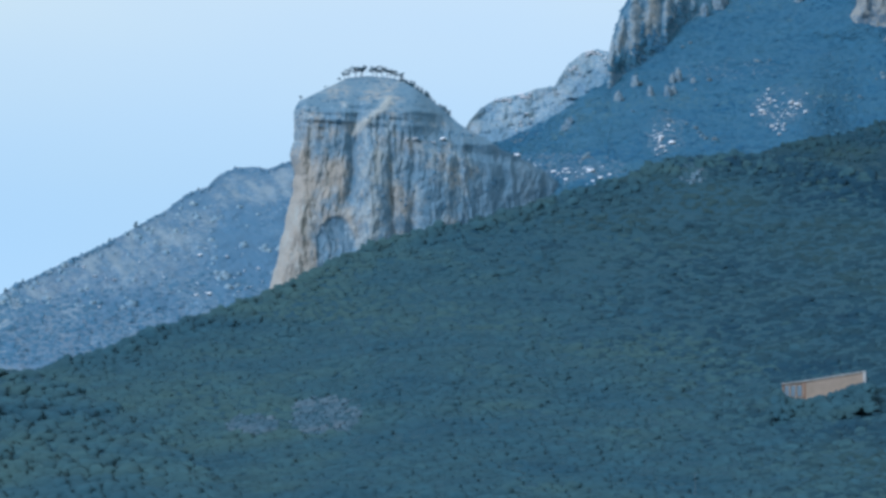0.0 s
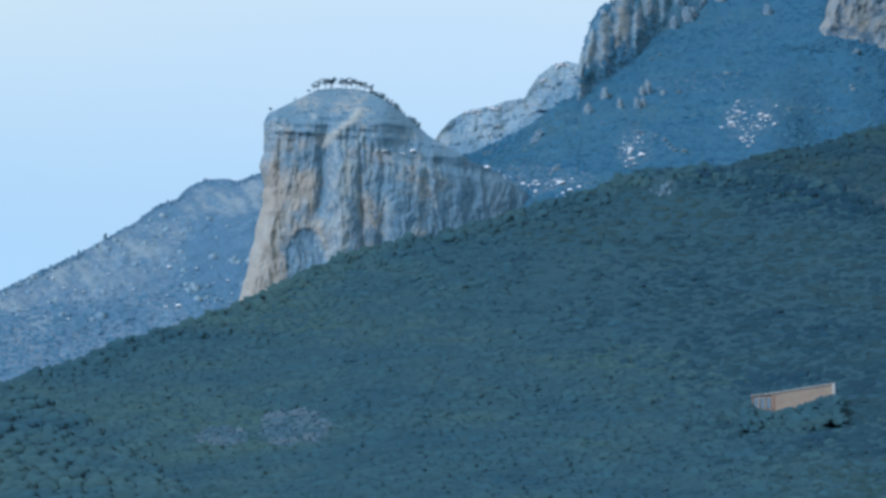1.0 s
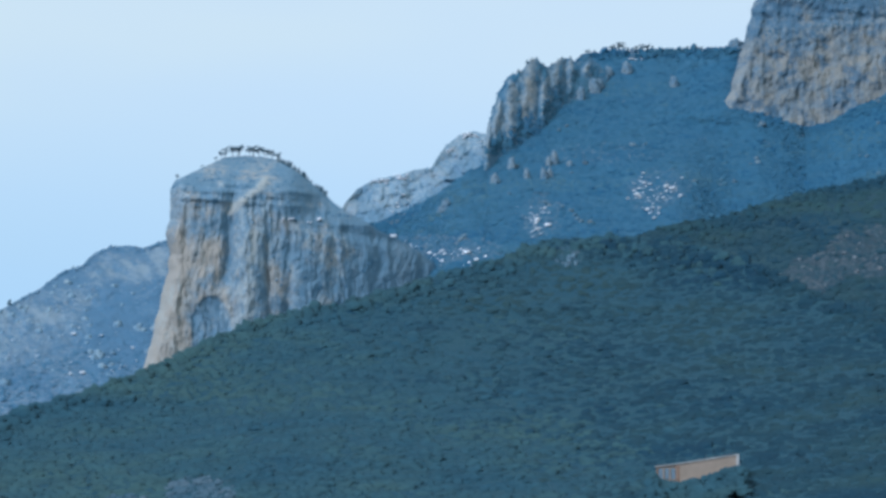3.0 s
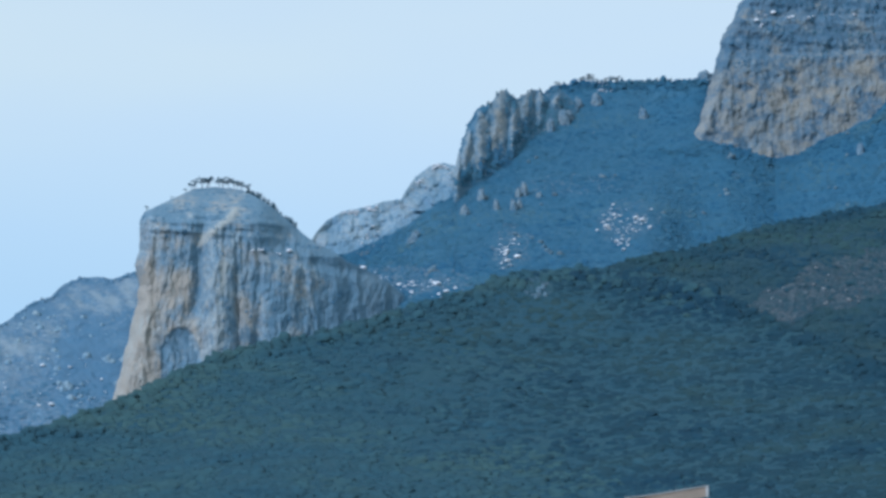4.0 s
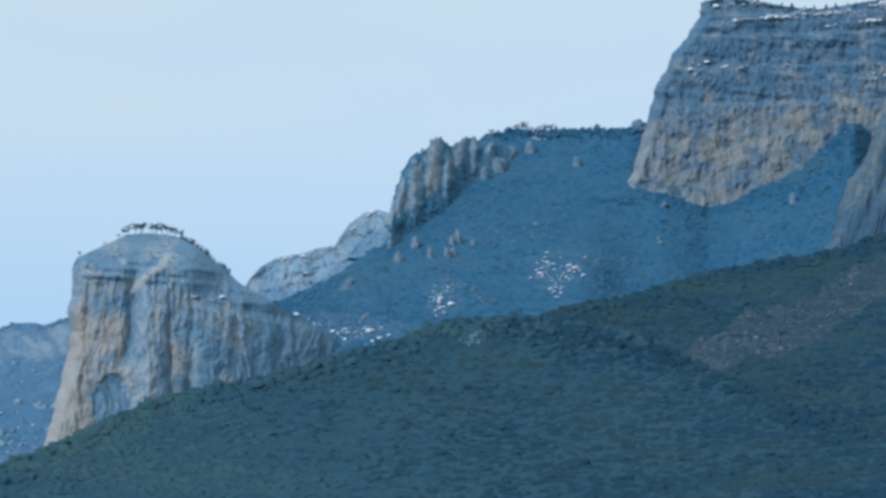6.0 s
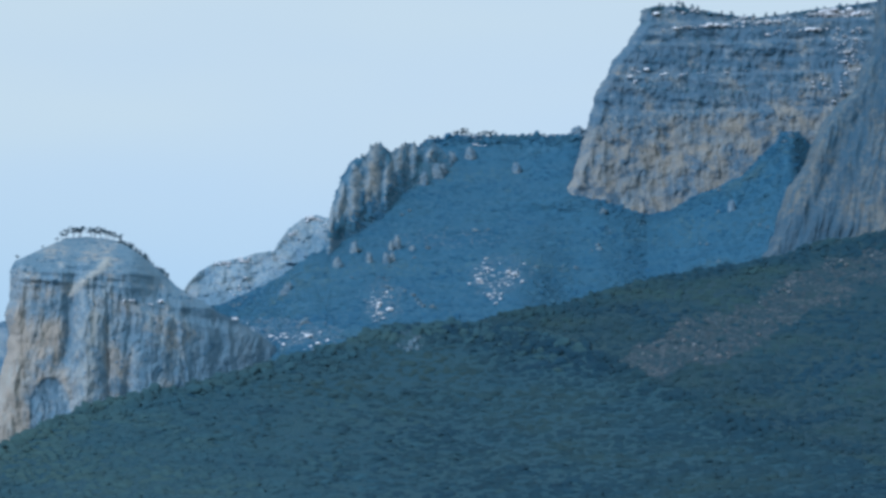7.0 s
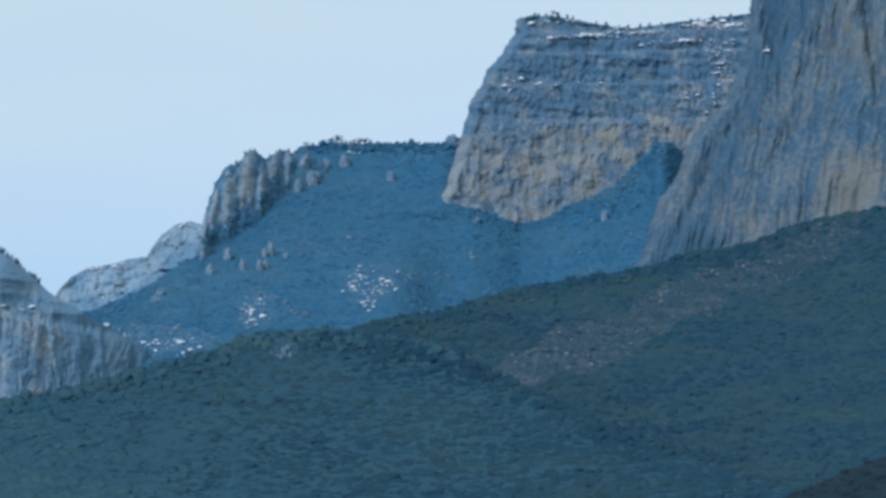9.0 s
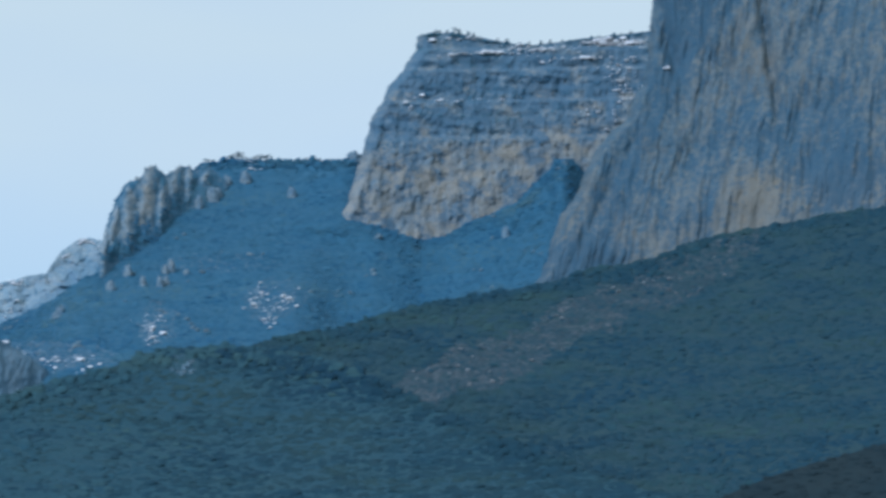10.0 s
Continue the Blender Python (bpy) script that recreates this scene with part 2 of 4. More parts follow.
# ---- outlines of the land: turn to the right and elevation, in degrees ----
NEAR = [(-30, 0.5), (-20, 2.2), (-13.82, 3.60), (-11.00, 4.34), (-8.40, 5.08), (-6.95, 5.57), (-5.77, 6.05), (-4.59, 6.36), (-3.76, 6.72), (-2.80, 7.17), (-2.21, 7.47), (-1.61, 7.72), (-1.01, 7.93), (0.19, 8.13), (1.40, 8.49), (2.60, 8.84), (3.80, 9.16), (4.40, 9.41), (5.01, 9.56), (6.08, 9.62), (6.98, 9.55), (7.95, 9.37), (8.91, 9.11), (9.87, 8.72), (10.83, 8.24), (11.91, 7.76), (13.09, 7.28), (14.86, 6.61), (17.98, 5.75), (25.06, 3.4), (34, 0.6)]
SPUR_L = [(-34, 1.0), (-24, 4.0), (-17.22, 5.5), (-12.75, 5.64), (-10.45, 5.40), (-9.28, 5.12), (-8.58, 5.02), (-7.99, 4.79), (-7.28, 4.48), (-6.45, 3.92), (-5.15, 3.0), (-3.36, 1.6), (-1.5, 0.3)]
SPUR_R = [(9.5, 0.8), (11.5, 2.8), (13.05, 4.51), (14.84, 5.61), (15.43, 5.87), (16.26, 6.24), (17.21, 6.63), (18.01, 6.91), (20.14, 7.45), (23.01, 7.6), (26.35, 7.0), (34, 1.0)]
RIGHT = [(-4, 5.2), (0, 6.8), (2.93, 8.14), (4.71, 8.88), (6.02, 9.31), (7.10, 9.70), (7.71, 9.83), (8.43, 9.91), (9.28, 10.15), (10.12, 10.38), (10.73, 10.48), (11.33, 10.61), (12.06, 10.69), (12.66, 10.80), (13.39, 10.95), (13.99, 11.17), (14.84, 11.24), (15.44, 11.38), (16.17, 11.66), (17.13, 11.87), (18.18, 12.01), (19.74, 12.25), (22.09, 12.2), (25.51, 11.0), (36, 4.0)]
LEFT = [(-30, 1.0), (-19.28, 3.50), (-13.86, 4.87), (-11.03, 5.62), (-9.31, 6.45), (-8.96, 6.66), (-8.73, 6.76), (-8.15, 7.06), (-7.45, 7.39), (-7.10, 7.57), (-6.51, 7.91), (-5.92, 8.24), (-5.45, 8.60), (-5.27, 8.69), (-5.03, 8.75), (-4.74, 9.05), (-4.38, 9.18), (-4.02, 9.21), (-3.72, 9.16), (-3.30, 9.32), (-2.70, 9.41), (-1.98, 9.29), (-1.01, 8.82), (0.19, 7.99), (3, 6.5)]
MID = [(-6, 5.0), (-2.21, 7.63), (-1.01, 8.46), (0.19, 9.30), (0.92, 9.75), (1.40, 9.89), (1.88, 10.12), (2.37, 10.36), (2.73, 10.59), (3.09, 10.85), (3.50, 11.06), (3.55, 11.5), (3.70, 11.9), (3.85, 12.33), (4.04, 12.70), (4.34, 12.90), (4.52, 13.02), (4.71, 13.05), (4.89, 12.98), (5.25, 13.14), (5.44, 13.12), (5.74, 13.32), (6.16, 13.39), (6.47, 13.42), (6.78, 13.39), (7.02, 13.40), (7.20, 13.40), (7.94, 13.42), (8.79, 13.40), (9.28, 13.44), (10.14, 13.42), (13.79, 13.43), (19.78, 13.30), (26.64, 12.0), (36, 7.0)]
FAR = [(-5, 6.0), (-0.53, 8.82), (0.07, 9.53), (0.43, 9.95), (0.56, 10.19), (0.80, 10.46), (1.16, 10.66), (1.40, 10.70), (1.77, 10.78), (2.01, 10.87), (2.37, 10.89), (2.49, 11.07), (2.67, 11.36), (2.98, 11.60), (3.28, 11.68), (3.58, 11.62), (4.18, 11.40), (5.62, 11.14), (9, 9.0)]

LAND = {}


def grid_object(name, az, el, d, back, mat, label, category, side=False, zones=None):
    """A land form as one closed sheet: a front of rows from foot to crest, then a back that falls away behind the crest."""
    p = place(az, el, d)
    rows = [p]
    crest = p[-1]
    r = np.hypot(crest[:, 0], crest[:, 1])
    for dd, dz in back:
        q = crest.copy()
        q[:, :2] *= ((r + dd) / r)[:, None]
        q[:, 2] = np.maximum(crest[:, 2] - dz, -30.0)
        rows.append(q[None])
    v = np.concatenate(rows, 0)
    if side:      # flank that turns back from the free edge
        flank = []
        for dd, dx in ((160, 34), (70, 16), (22, 6)):
            q = v[:, :1].copy()
            q[:, 0, 1] += dd
            q[:, 0, 0] += dx + q[:, 0, 0] / q[:, 0, 1] * dd * 0.9
            flank.append(q)
        v = np.concatenate(flank + [v], 1)
    nr, nc = v.shape[:2]
    i = (np.arange(nr - 1)[:, None] * nc + np.arange(nc - 1)[None]).ravel()
    faces = np.stack([i, i + 1, i + nc + 1, i + nc], 1)
    me = fast_mesh(name, v.reshape(-1, 3), faces)
    me.materials.append(mat)
    for key, share in (zones(az, el, p[..., 0], p[..., 2]) if zones else {}).items():      # kinds of rock and cover; the tower's scrub share also paints shade
        share = np.pad(np.clip(share, 0, 1), ((0, nr - p.shape[0]), (nc - p.shape[1], 0)), mode="edge")
        me.attributes.new(key, "FLOAT", "POINT").data.foreach_set("value", share.astype(np.float32).ravel())
    ob = tagged(new(name, me), label, category, kind="structure")
    return ob, p


def slope(name, key, crest, foot, far_at, az0, az1, cols, rows, drop, relief, mat, label, category, back, zones=None):
    """A hillside whose distance grows with elevation."""
    az = np.linspace(az0, az1, cols)
    top = curve_at(crest)(az) - drop
    t = np.linspace(0, 1, rows)[:, None]
    foot_el = np.minimum(foot, top - 0.3)
    el = foot_el + (top - foot_el) * t
    azg = np.broadcast_to(az, el.shape)
    d = far_at(azg, el)
    d = d + relief(d * np.sin(np.radians(azg)), d, d * np.tan(np.radians(el))) * np.minimum(1, (1 - t) * 6 + 0.25)
    ob, p = grid_object(name, azg, el, d, back, mat, label, category, zones=zones)
    LAND[key] = dict(kind="slope", az0=az0, az1=az1, top=curve_at(crest), drop=drop, foot=foot, p=p)
    return ob


def on_land(key, az, el):
    """Places on a land form, by turn and elevation; elevations past the crest are brought down to it."""
    g = LAND[key]
    p = g["p"]
    nr, nc = p.shape[:2]
    if g["kind"] == "slope":
        top = g["top"](az) - g["drop"]
        foot = np.minimum(g["foot"], top - 0.3)
        s = (az - g["az0"]) / (g["az1"] - g["az0"])
        t = (el - foot) / (top - foot)
    else:
        lo = g["edge"](np.minimum(el, g["edge_top"]))
        s = (az - lo) / (g["az1"] - lo)
        base, top = g["base"](az), g["top"](az)
        t = (el - base) / (top - base)
    s, t = np.clip(s, 0, 1) * (nc - 1.001), np.clip(t, 0, 1) * (nr - 1.001)
    i, j = s.astype(int), t.astype(int)
    fs, ft = (s - i)[:, None], (t - j)[:, None]
    return (p[j, i] * (1 - fs) + p[j, i + 1] * fs) * (1 - ft) + (p[j + 1, i] * (1 - fs) + p[j + 1, i + 1] * fs) * ft


def distance_on(key, az, el):
    q = on_land(key, np.atleast_1d(np.asarray(az, float)), np.atleast_1d(np.asarray(el, float)))
    return np.hypot(q[:, 0], q[:, 1])


# ---- ground ----
bm = bmesh.new()
bmesh.ops.create_grid(bm, x_segments=60, y_segments=60, size=12000)
for v in bm.verts:
    v.co.z = -2.0
me = bpy.data.meshes.new("ground")
bm.to_mesh(me)
bm.free()
me.materials.append(M_GROUND)
tagged(new("ground", me), "dull brown-green coastal plain under the hills", "ground", kind="structure")

def smooth(a, b, v):
    u = np.clip((v - a) / (b - a), 0, 1)
    return u * u * (3 - 2 * u)


def bump(v, centre, width):
    return np.exp(-((v - centre) / width) ** 2)


MESA_BASE = [(8.43, 11.97), (8.67, 11.99), (9.40, 11.97), (9.89, 11.87), (10.37, 11.71), (10.86, 11.75), (11.35, 11.98), (11.95, 12.21), (12.44, 12.38), (12.81, 12.68), (13.18, 12.97), (13.37, 13.35), (13.55, 13.30), (13.90, 12.89), (14.50, 12.41), (18.54, 11.47)]


def wall_far(az):
    """The straight foot of the table cliff."""
    return 2755 + 9 * (az - 8.6)


def mountain_far(az, el):
    """The wooded mountainside: an even slope that runs up to the foot of the table cliff, and passes behind the tower."""
    plain = 2000 + 220 * (el - 8.5) + 320 * smooth(3.2, 1.4, az) + 260 * smooth(0.6, -0.8, az)
    fan = wall_far(az) + 165 * (el - curve_at(MESA_BASE)(az))
    w = smooth(7.6, 8.8, az)
    return plain * (1 - w) + fan * w


def hill_far(az, el):
    """The rounded hill: its flanks turn away to both sides of the crest."""
    return 520 + 88 * el - 6 * np.clip(az - 6.2, 0, 7) + 7 * np.clip(-az, 0, 12)


# ---- hills ----
def far_zones(az, el, x, z):
    n = fbm(x / 60, z / 45, x * 0 + 3, 3)
    return dict(ochre=0.34 + 0.5 * n, pale=0.38 - 0.4 * n + 0 * x, scrub=0.42 + 0.4 * fbm(x / 40, z / 40, x * 0 + 8, 3) + 0.35 * smooth(0.35, 0.9, curve_at(FAR)(az) - el))


def ridge_zones(az, el, x, z):
    """Brown scrub below, rock ribs along the crest, woods towards the tower and at the foot."""
    under = curve_at(LEFT)(az) - el
    n = fbm(x / 70, z / 50, x * 0 + 2, 3)
    return dict(ochre=0.38 + 0.4 * n + 0.12 * bump(az, -8.2, 1.4), pale=0.38 + 0.6 * fbm((x + 0.7 * z) / 14, z / 25, x * 0, 3) * bump(under, 0.4, 0.7) + 0.12 * bump(under, 0.5, 0.5),
                scrub=0.40 + 0.7 * n + 0.35 * smooth(-5.6, -4.2, az) * smooth(0.5, 1.4, under))


BACK = ((40, 6), (160, 60), (420, 200), (900, 700))
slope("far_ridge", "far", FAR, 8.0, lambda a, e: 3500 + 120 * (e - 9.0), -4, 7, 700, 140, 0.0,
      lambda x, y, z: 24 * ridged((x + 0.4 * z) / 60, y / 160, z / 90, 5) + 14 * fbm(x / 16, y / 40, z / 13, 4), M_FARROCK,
      "limestone ridge paled and blued for haze, with snow on its crest", "mountain", ((20, 8), (120, 80), (300, 260), (500, 700)), far_zones)
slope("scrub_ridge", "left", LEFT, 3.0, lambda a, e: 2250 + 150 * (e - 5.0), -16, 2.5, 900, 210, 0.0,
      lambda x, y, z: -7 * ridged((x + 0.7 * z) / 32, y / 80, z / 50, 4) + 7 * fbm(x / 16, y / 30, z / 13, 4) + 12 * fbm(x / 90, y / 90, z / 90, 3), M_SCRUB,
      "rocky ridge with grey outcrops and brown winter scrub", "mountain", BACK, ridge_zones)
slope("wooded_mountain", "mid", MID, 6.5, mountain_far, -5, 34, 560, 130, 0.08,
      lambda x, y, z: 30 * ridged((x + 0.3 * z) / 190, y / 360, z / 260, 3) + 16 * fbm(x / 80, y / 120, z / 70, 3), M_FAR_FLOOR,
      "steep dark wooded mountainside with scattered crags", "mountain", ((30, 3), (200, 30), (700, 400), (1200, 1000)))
slope("wooded_shoulder", "right", RIGHT, 3.5, lambda a, e: 1230 + 112 * (e - 5.0), -3, 34, 320, 90, 0.12,
      lambda x, y, z: 26 * fbm(x / 130, y / 170, z / 100, 4), M_SHADY_FLOOR,
      "forested shoulder with a brown bare clearing", "hill", BACK)
slope("wooded_hill", "near", NEAR, 0.0, hill_far, -26, 32, 420, 100, 0.17,
      lambda x, y, z: 24 * fbm(x / 120, y / 150, z / 90, 4), M_FLOOR,
      "rounded hill covered in dark pine forest", "hill", BACK)
slope("wooded_spur", "spur_l", SPUR_L, 0.0, lambda a, e: 430 + 85 * e, -32, -2, 120, 50, 0.2,
      lambda x, y, z: 7 * fbm(x / 60, y / 90, z / 50, 4), M_FLOOR,
      "low wooded spur in front of the hill", "hill", BACK)
slope("wooded_spur", "spur_r", SPUR_R, 0.0, lambda a, e: 420 + 62 * e, 10, 33, 120, 50, 0.2,
      lambda x, y, z: 7 * fbm(x / 60, y / 90, z / 50, 4), M_BROWN_WOOD,
      "low wooded spur with brown bare trees", "hill", BACK)


# ---- cliffs ----
def cliff(name, key, edge, crest, base, az1, cols, rows, depth, lean, relief, round_w, round_d, mat, label, zones):
    """A rock wall with a free edge: edge gives the turn by elevation, crest and base the elevation by turn."""
    edge_el, edge_az = np.array(edge)[:, 0], np.array(edge)[:, 1]
    edge_at = lambda e: np.interp(e, edge_el, edge_az)
    top_at, base_at = curve_at(crest), curve_at(base)
    s = np.linspace(0, 1, cols)[None] ** 1.15
    t = np.linspace(0, 1, rows)[:, None]
    az_top = edge_at(edge_el[-1]) + s * (az1 - edge_at(edge_el[-1]))
    top = top_at(az_top)
    el = base_at(az_top) + (top - base_at(az_top)) * t
    az = edge_at(el) + s * (az1 - edge_at(el))
    base_el = base_at(az)
    el = np.maximum(el, base_el - 1.6)
    d = depth(az, el) + lean * t
    x, z = d * np.sin(np.radians(az)), d * np.tan(np.radians(el))
    d = d + relief(x, d, z, az, el, t) * np.minimum(1, (1 - t) * 8 + 0.2)
    edge_s = np.clip(1 - (az - edge_at(el)) / round_w, 0, 1)
    d = d + round_d * edge_s ** 2.5
    az = az + (0.075 * fbm(z / 16.0 + 4, d * 0 + 1.7, z / 31.0, 5) - 0.01) * edge_s
    ob, p = grid_object(name, az, el, d, ((14, 1), (60, 14), (220, 120), (420, 500)), mat, label, "cliff", side=True, zones=zones)
    LAND[key] = dict(kind="cliff", az1=az1, edge=edge_at, edge_top=edge_el[-1], base=base_at, top=top_at, p=p)
    return ob


TOWER_EDGE = [(4.5, -4.05), (6.31, -3.75), (6.72, -3.66), (7.14, -3.56), (7.62, -3.41), (8.15, -3.31), (8.69, -3.19), (9.05, -3.17), (9.34, -3.24), (9.61, -3.22), (9.76, -3.16), (10.17, -3.16), (10.41, -3.16)]
TOWER_TOP = [(-3.16, 10.41), (-3.07, 10.59), (-2.71, 10.77), (-2.23, 11.00), (-2.04, 11.09), (-1.56, 11.13), (-1.02, 11.08), (-0.65, 10.93), (-0.35, 10.72), (0.07, 10.39), (0.31, 10.16), (0.56, 9.99), (0.92, 9.83), (1.28, 9.59), (1.64, 9.44), (2.12, 9.17), (2.72, 8.69), (3.4, 7.9)]


def tower_relief(x, d, z, az, el, t):
    wx = x + 9 * fbm(x / 40, d * 0 + 6, z / 45, 4)
    flutes = -3.6 * ridged(wx / 19, d * 0, z / 110, 4) - 1.6 * ridged(wx / 5.5, d * 0 + 4, z / 38, 3)
    blocks = 2.4 * fbm(wx / 9, d * 0 + 3, z / 13, 4)
    beds = 4.5 * pnoise(x / 50, d * 0 + 2, (z + 0.06 * x) / 4.5) * smooth(9.9, 10.5, el) * smooth(0.0, -0.6, az)
    arch = np.abs(az + 2.28) - 0.55 * np.sqrt(np.clip(8.22 - el, 0, 0.5)) + 0.05 * pnoise(x / 5, d * 0, z / 5)
    alcove = 2.5 * smooth(0.10, -0.10, arch) * smooth(8.22, 8.12, el)
    gully = 7 * bump(az, -1.92 + 0.06 * (el - 9.0), 0.13) * smooth(8.2, 8.9, el) * smooth(10.9, 10.1, el)
    crack = 3 * bump(az, -1.12 - 0.05 * (el - 9.0) + 0.03 * pnoise(z / 12, z * 0, z * 0 + 3), 0.05) * smooth(9.6, 9.2, el)
    side = 3 * bump(az, -0.62 + 0.05 * (el - 9.0), 0.10) * smooth(9.9, 9.2, el)
    ramp = -3.5 * bump(el, 9.98 + 0.88 * (az + 1.85), 0.16) * smooth(-2.0, -1.8, az) * smooth(-1.0, -1.2, az)
    brow = -10 * bump(az, -1.5, 0.32) * smooth(10.4, 9.4, el)
    ledge = 6 * smooth(9.5, 9.72, el + 0.12 * fbm(x / 12, d * 0, z / 60, 3) + 0.18 * (az + 0.2)) * smooth(-0.9, -0.4, az)
    return flutes * (0.35 + 0.65 * smooth(10.7, 9.8, el)) + blocks + beds + alcove + gully + crack + side + ramp + brow + ledge


def tower_zones(az, el, x, z):
    n = fbm(x / 28, z / 34, x * 0 + 4, 3)
    ramp = bump(el, 10.0 + 0.88 * (az + 1.85), 0.11) * smooth(-2.0, -1.85, az) * smooth(-1.02, -1.2, az)
    ochre = 0.30 + 0.40 * n + 0.34 * smooth(-1.85, -2.2, az) * smooth(9.8, 9.2, el) + 0.18 * smooth(-2.75, -3.0, az) * smooth(9.9, 9.5, el) + 0.22 * bump(az, -0.95, 0.35) * bump(el, 8.1, 0.5) + 0.25 * ramp
    pale = 0.30 + 0.55 * ramp + 0.22 * bump(az, -1.5, 0.3) * smooth(9.9, 9.4, el) + 0.12 * smooth(-1.9, -2.3, az) * smooth(8.9, 8.3, el) + 0.2 * n
    scrub = 0.36 - 0.12 * smooth(-1.9, -2.3, az) * smooth(9.7, 9.2, el) + 0.20 * smooth(10.1, 10.5, el) + 0.42 * fbm(x / 45, x * 0, (z + 0.06 * x) / 3.6, 3) * smooth(9.9, 10.4, el) + 0.12 * smooth(-1.15, -0.6, az) + 0.16 * smooth(-0.8, 0.1, az) * smooth(9.4, 9.8, el) + 0.60 * smooth(0.55, 1.3, az) - 0.35 * ramp
    # Shade inside the arch is painted: scrub colour rises, ochre and pale rock drop.
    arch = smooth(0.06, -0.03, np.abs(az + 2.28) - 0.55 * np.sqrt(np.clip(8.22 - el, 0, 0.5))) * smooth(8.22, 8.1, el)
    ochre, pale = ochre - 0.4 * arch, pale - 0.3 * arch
    # The gully's shade is likewise painted with the scrub colour.
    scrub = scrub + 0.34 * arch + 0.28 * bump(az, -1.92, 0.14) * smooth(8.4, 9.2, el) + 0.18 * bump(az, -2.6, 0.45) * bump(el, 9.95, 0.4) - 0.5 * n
    return dict(ochre=ochre, pale=pale, scrub=scrub)


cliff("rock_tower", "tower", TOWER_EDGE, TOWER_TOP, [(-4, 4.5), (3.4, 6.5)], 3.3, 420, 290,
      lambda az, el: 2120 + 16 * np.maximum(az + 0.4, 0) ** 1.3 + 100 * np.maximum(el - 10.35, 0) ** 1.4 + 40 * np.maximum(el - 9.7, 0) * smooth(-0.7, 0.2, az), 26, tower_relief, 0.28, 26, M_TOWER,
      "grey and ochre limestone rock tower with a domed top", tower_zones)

MESA_EDGE = [(10.8, 8.3), (11.81, 8.48), (11.99, 8.58), (12.47, 8.79), (12.94, 8.95), (13.42, 9.10), (13.84, 9.22), (14.25, 9.32), (14.61, 9.57), (14.90, 9.71), (15.26, 10.02), (15.55, 10.21), (15.67, 10.32), (15.96, 10.33)]
MESA_TOP = [(10.33, 15.96), (10.52, 16.02), (11.01, 16.04), (11.38, 15.99), (11.87, 15.89), (12.36, 15.80), (12.85, 15.75), (13.59, 15.83), (14.33, 15.90), (15.06, 15.96), (15.55, 16.01), (16.88, 16.02), (18.69, 15.92)]
mesa_foot = curve_at(MESA_BASE)


def mesa_depth(az, el):
    b = mesa_foot(az)
    ledge = 5 * (smooth(13.75, 13.9, el) + smooth(14.55, 14.65, el) + smooth(15.2, 15.3, el) + smooth(15.65, 15.72, el))
    return wall_far(az) + 20 + 12 * (el - 12.0) + ledge


def mesa_relief(x, d, z, az, el, t):
    wx = x + 10 * fbm(x / 40, d * 0 + 6, z / 30, 3)
    flutes = -4.0 * ridged(wx / 20, d * 0, z / 70, 4) - 2.0 * ridged(wx / 7, d * 0 + 4, z / 30, 3)
    blocks = 3.4 * fbm(wx / 12, d * 0 + 3, z / 12, 4)
    beds = 1.6 * pnoise(x / 50, d * 0 + 2, (z + 0.05 * x) / 7.5) * smooth(13.2, 14.2, el)
    return flutes + blocks + beds + 8 * fbm(x / 80, d * 0, z / 70, 3)


def mesa_zones(az, el, x, z):
    """Bushy beds above, a clean pale and ochre face below, its foot bitten by woods."""
    n = fbm(x / 45, z / 35, x * 0 + 5, 3)
    bed = pnoise(x / 90, x * 0 + 2, (z + 0.05 * x) / 8.0)
    upper = smooth(13.2, 14.5, el + 0.6 * n - 0.12 * (az - 11.0))
    ochre = 0.26 + 0.26 * smooth(14.4, 13.2, el - 0.12 * (az - 11.0)) + 0.5 * n + 0.22 * bump(el, 14.65, 0.05) + 0.25 * bump(az, 13.1, 0.22) * bump(el, 14.6, 0.4)
    pale = 0.26 + 0.30 * smooth(9.6, 9.0, az) * smooth(13.6, 12.8, el) + 0.10 * (1 - upper) + 0.22 * bed * upper + 0.2 * n + 0.2 * smooth(13.8, 14.8, az)
    scrub = 0.40 + 0.22 * upper - 0.14 * bed * upper + 0.6 * fbm(x / 28, z / 26, x * 0 + 9, 3) - 0.14 * smooth(15.6, 15.8, el)
    return dict(ochre=ochre, pale=pale, scrub=scrub)


cliff("table_cliff", "mesa", MESA_EDGE, MESA_TOP, [(a, e - 1.3) for a, e in MESA_BASE], 17.0, 460, 260, mesa_depth, 8, mesa_relief, 0.25, 30, M_MESA,
      "broad flat-topped limestone cliff with snowy ledges", mesa_zones)

BIG_EDGE = [(9.5, 12.4), (10.72, 12.78), (10.95, 12.97), (11.60, 13.16), (12.19, 13.41), (12.66, 13.78), (13.13, 13.97), (13.60, 14.22), (14.17, 14.84), (14.64, 15.03), (14.87, 15.22), (15.46, 15.35), (16.28, 15.43), (16.98, 15.51)]
BIG_TOP = [(15.51, 16.98), (15.83, 17.55), (16.57, 17.87), (18.38, 18.14), (20.58, 18.25), (23.52, 17.93), (28.05, 17.30), (32, 15)]
BIG_BASE = [(12.4, 10.5), (12.78, 10.78), (13.27, 10.95), (13.75, 11.15), (14.48, 11.28), (15.44, 11.32), (18.17, 11.3), (26.61, 11.0), (32, 10.5)]
big_foot = curve_at(BIG_BASE)


def big_depth(az, el):
    return 2400 - 6 * (az - 13) + 14 * (el - 11.2)


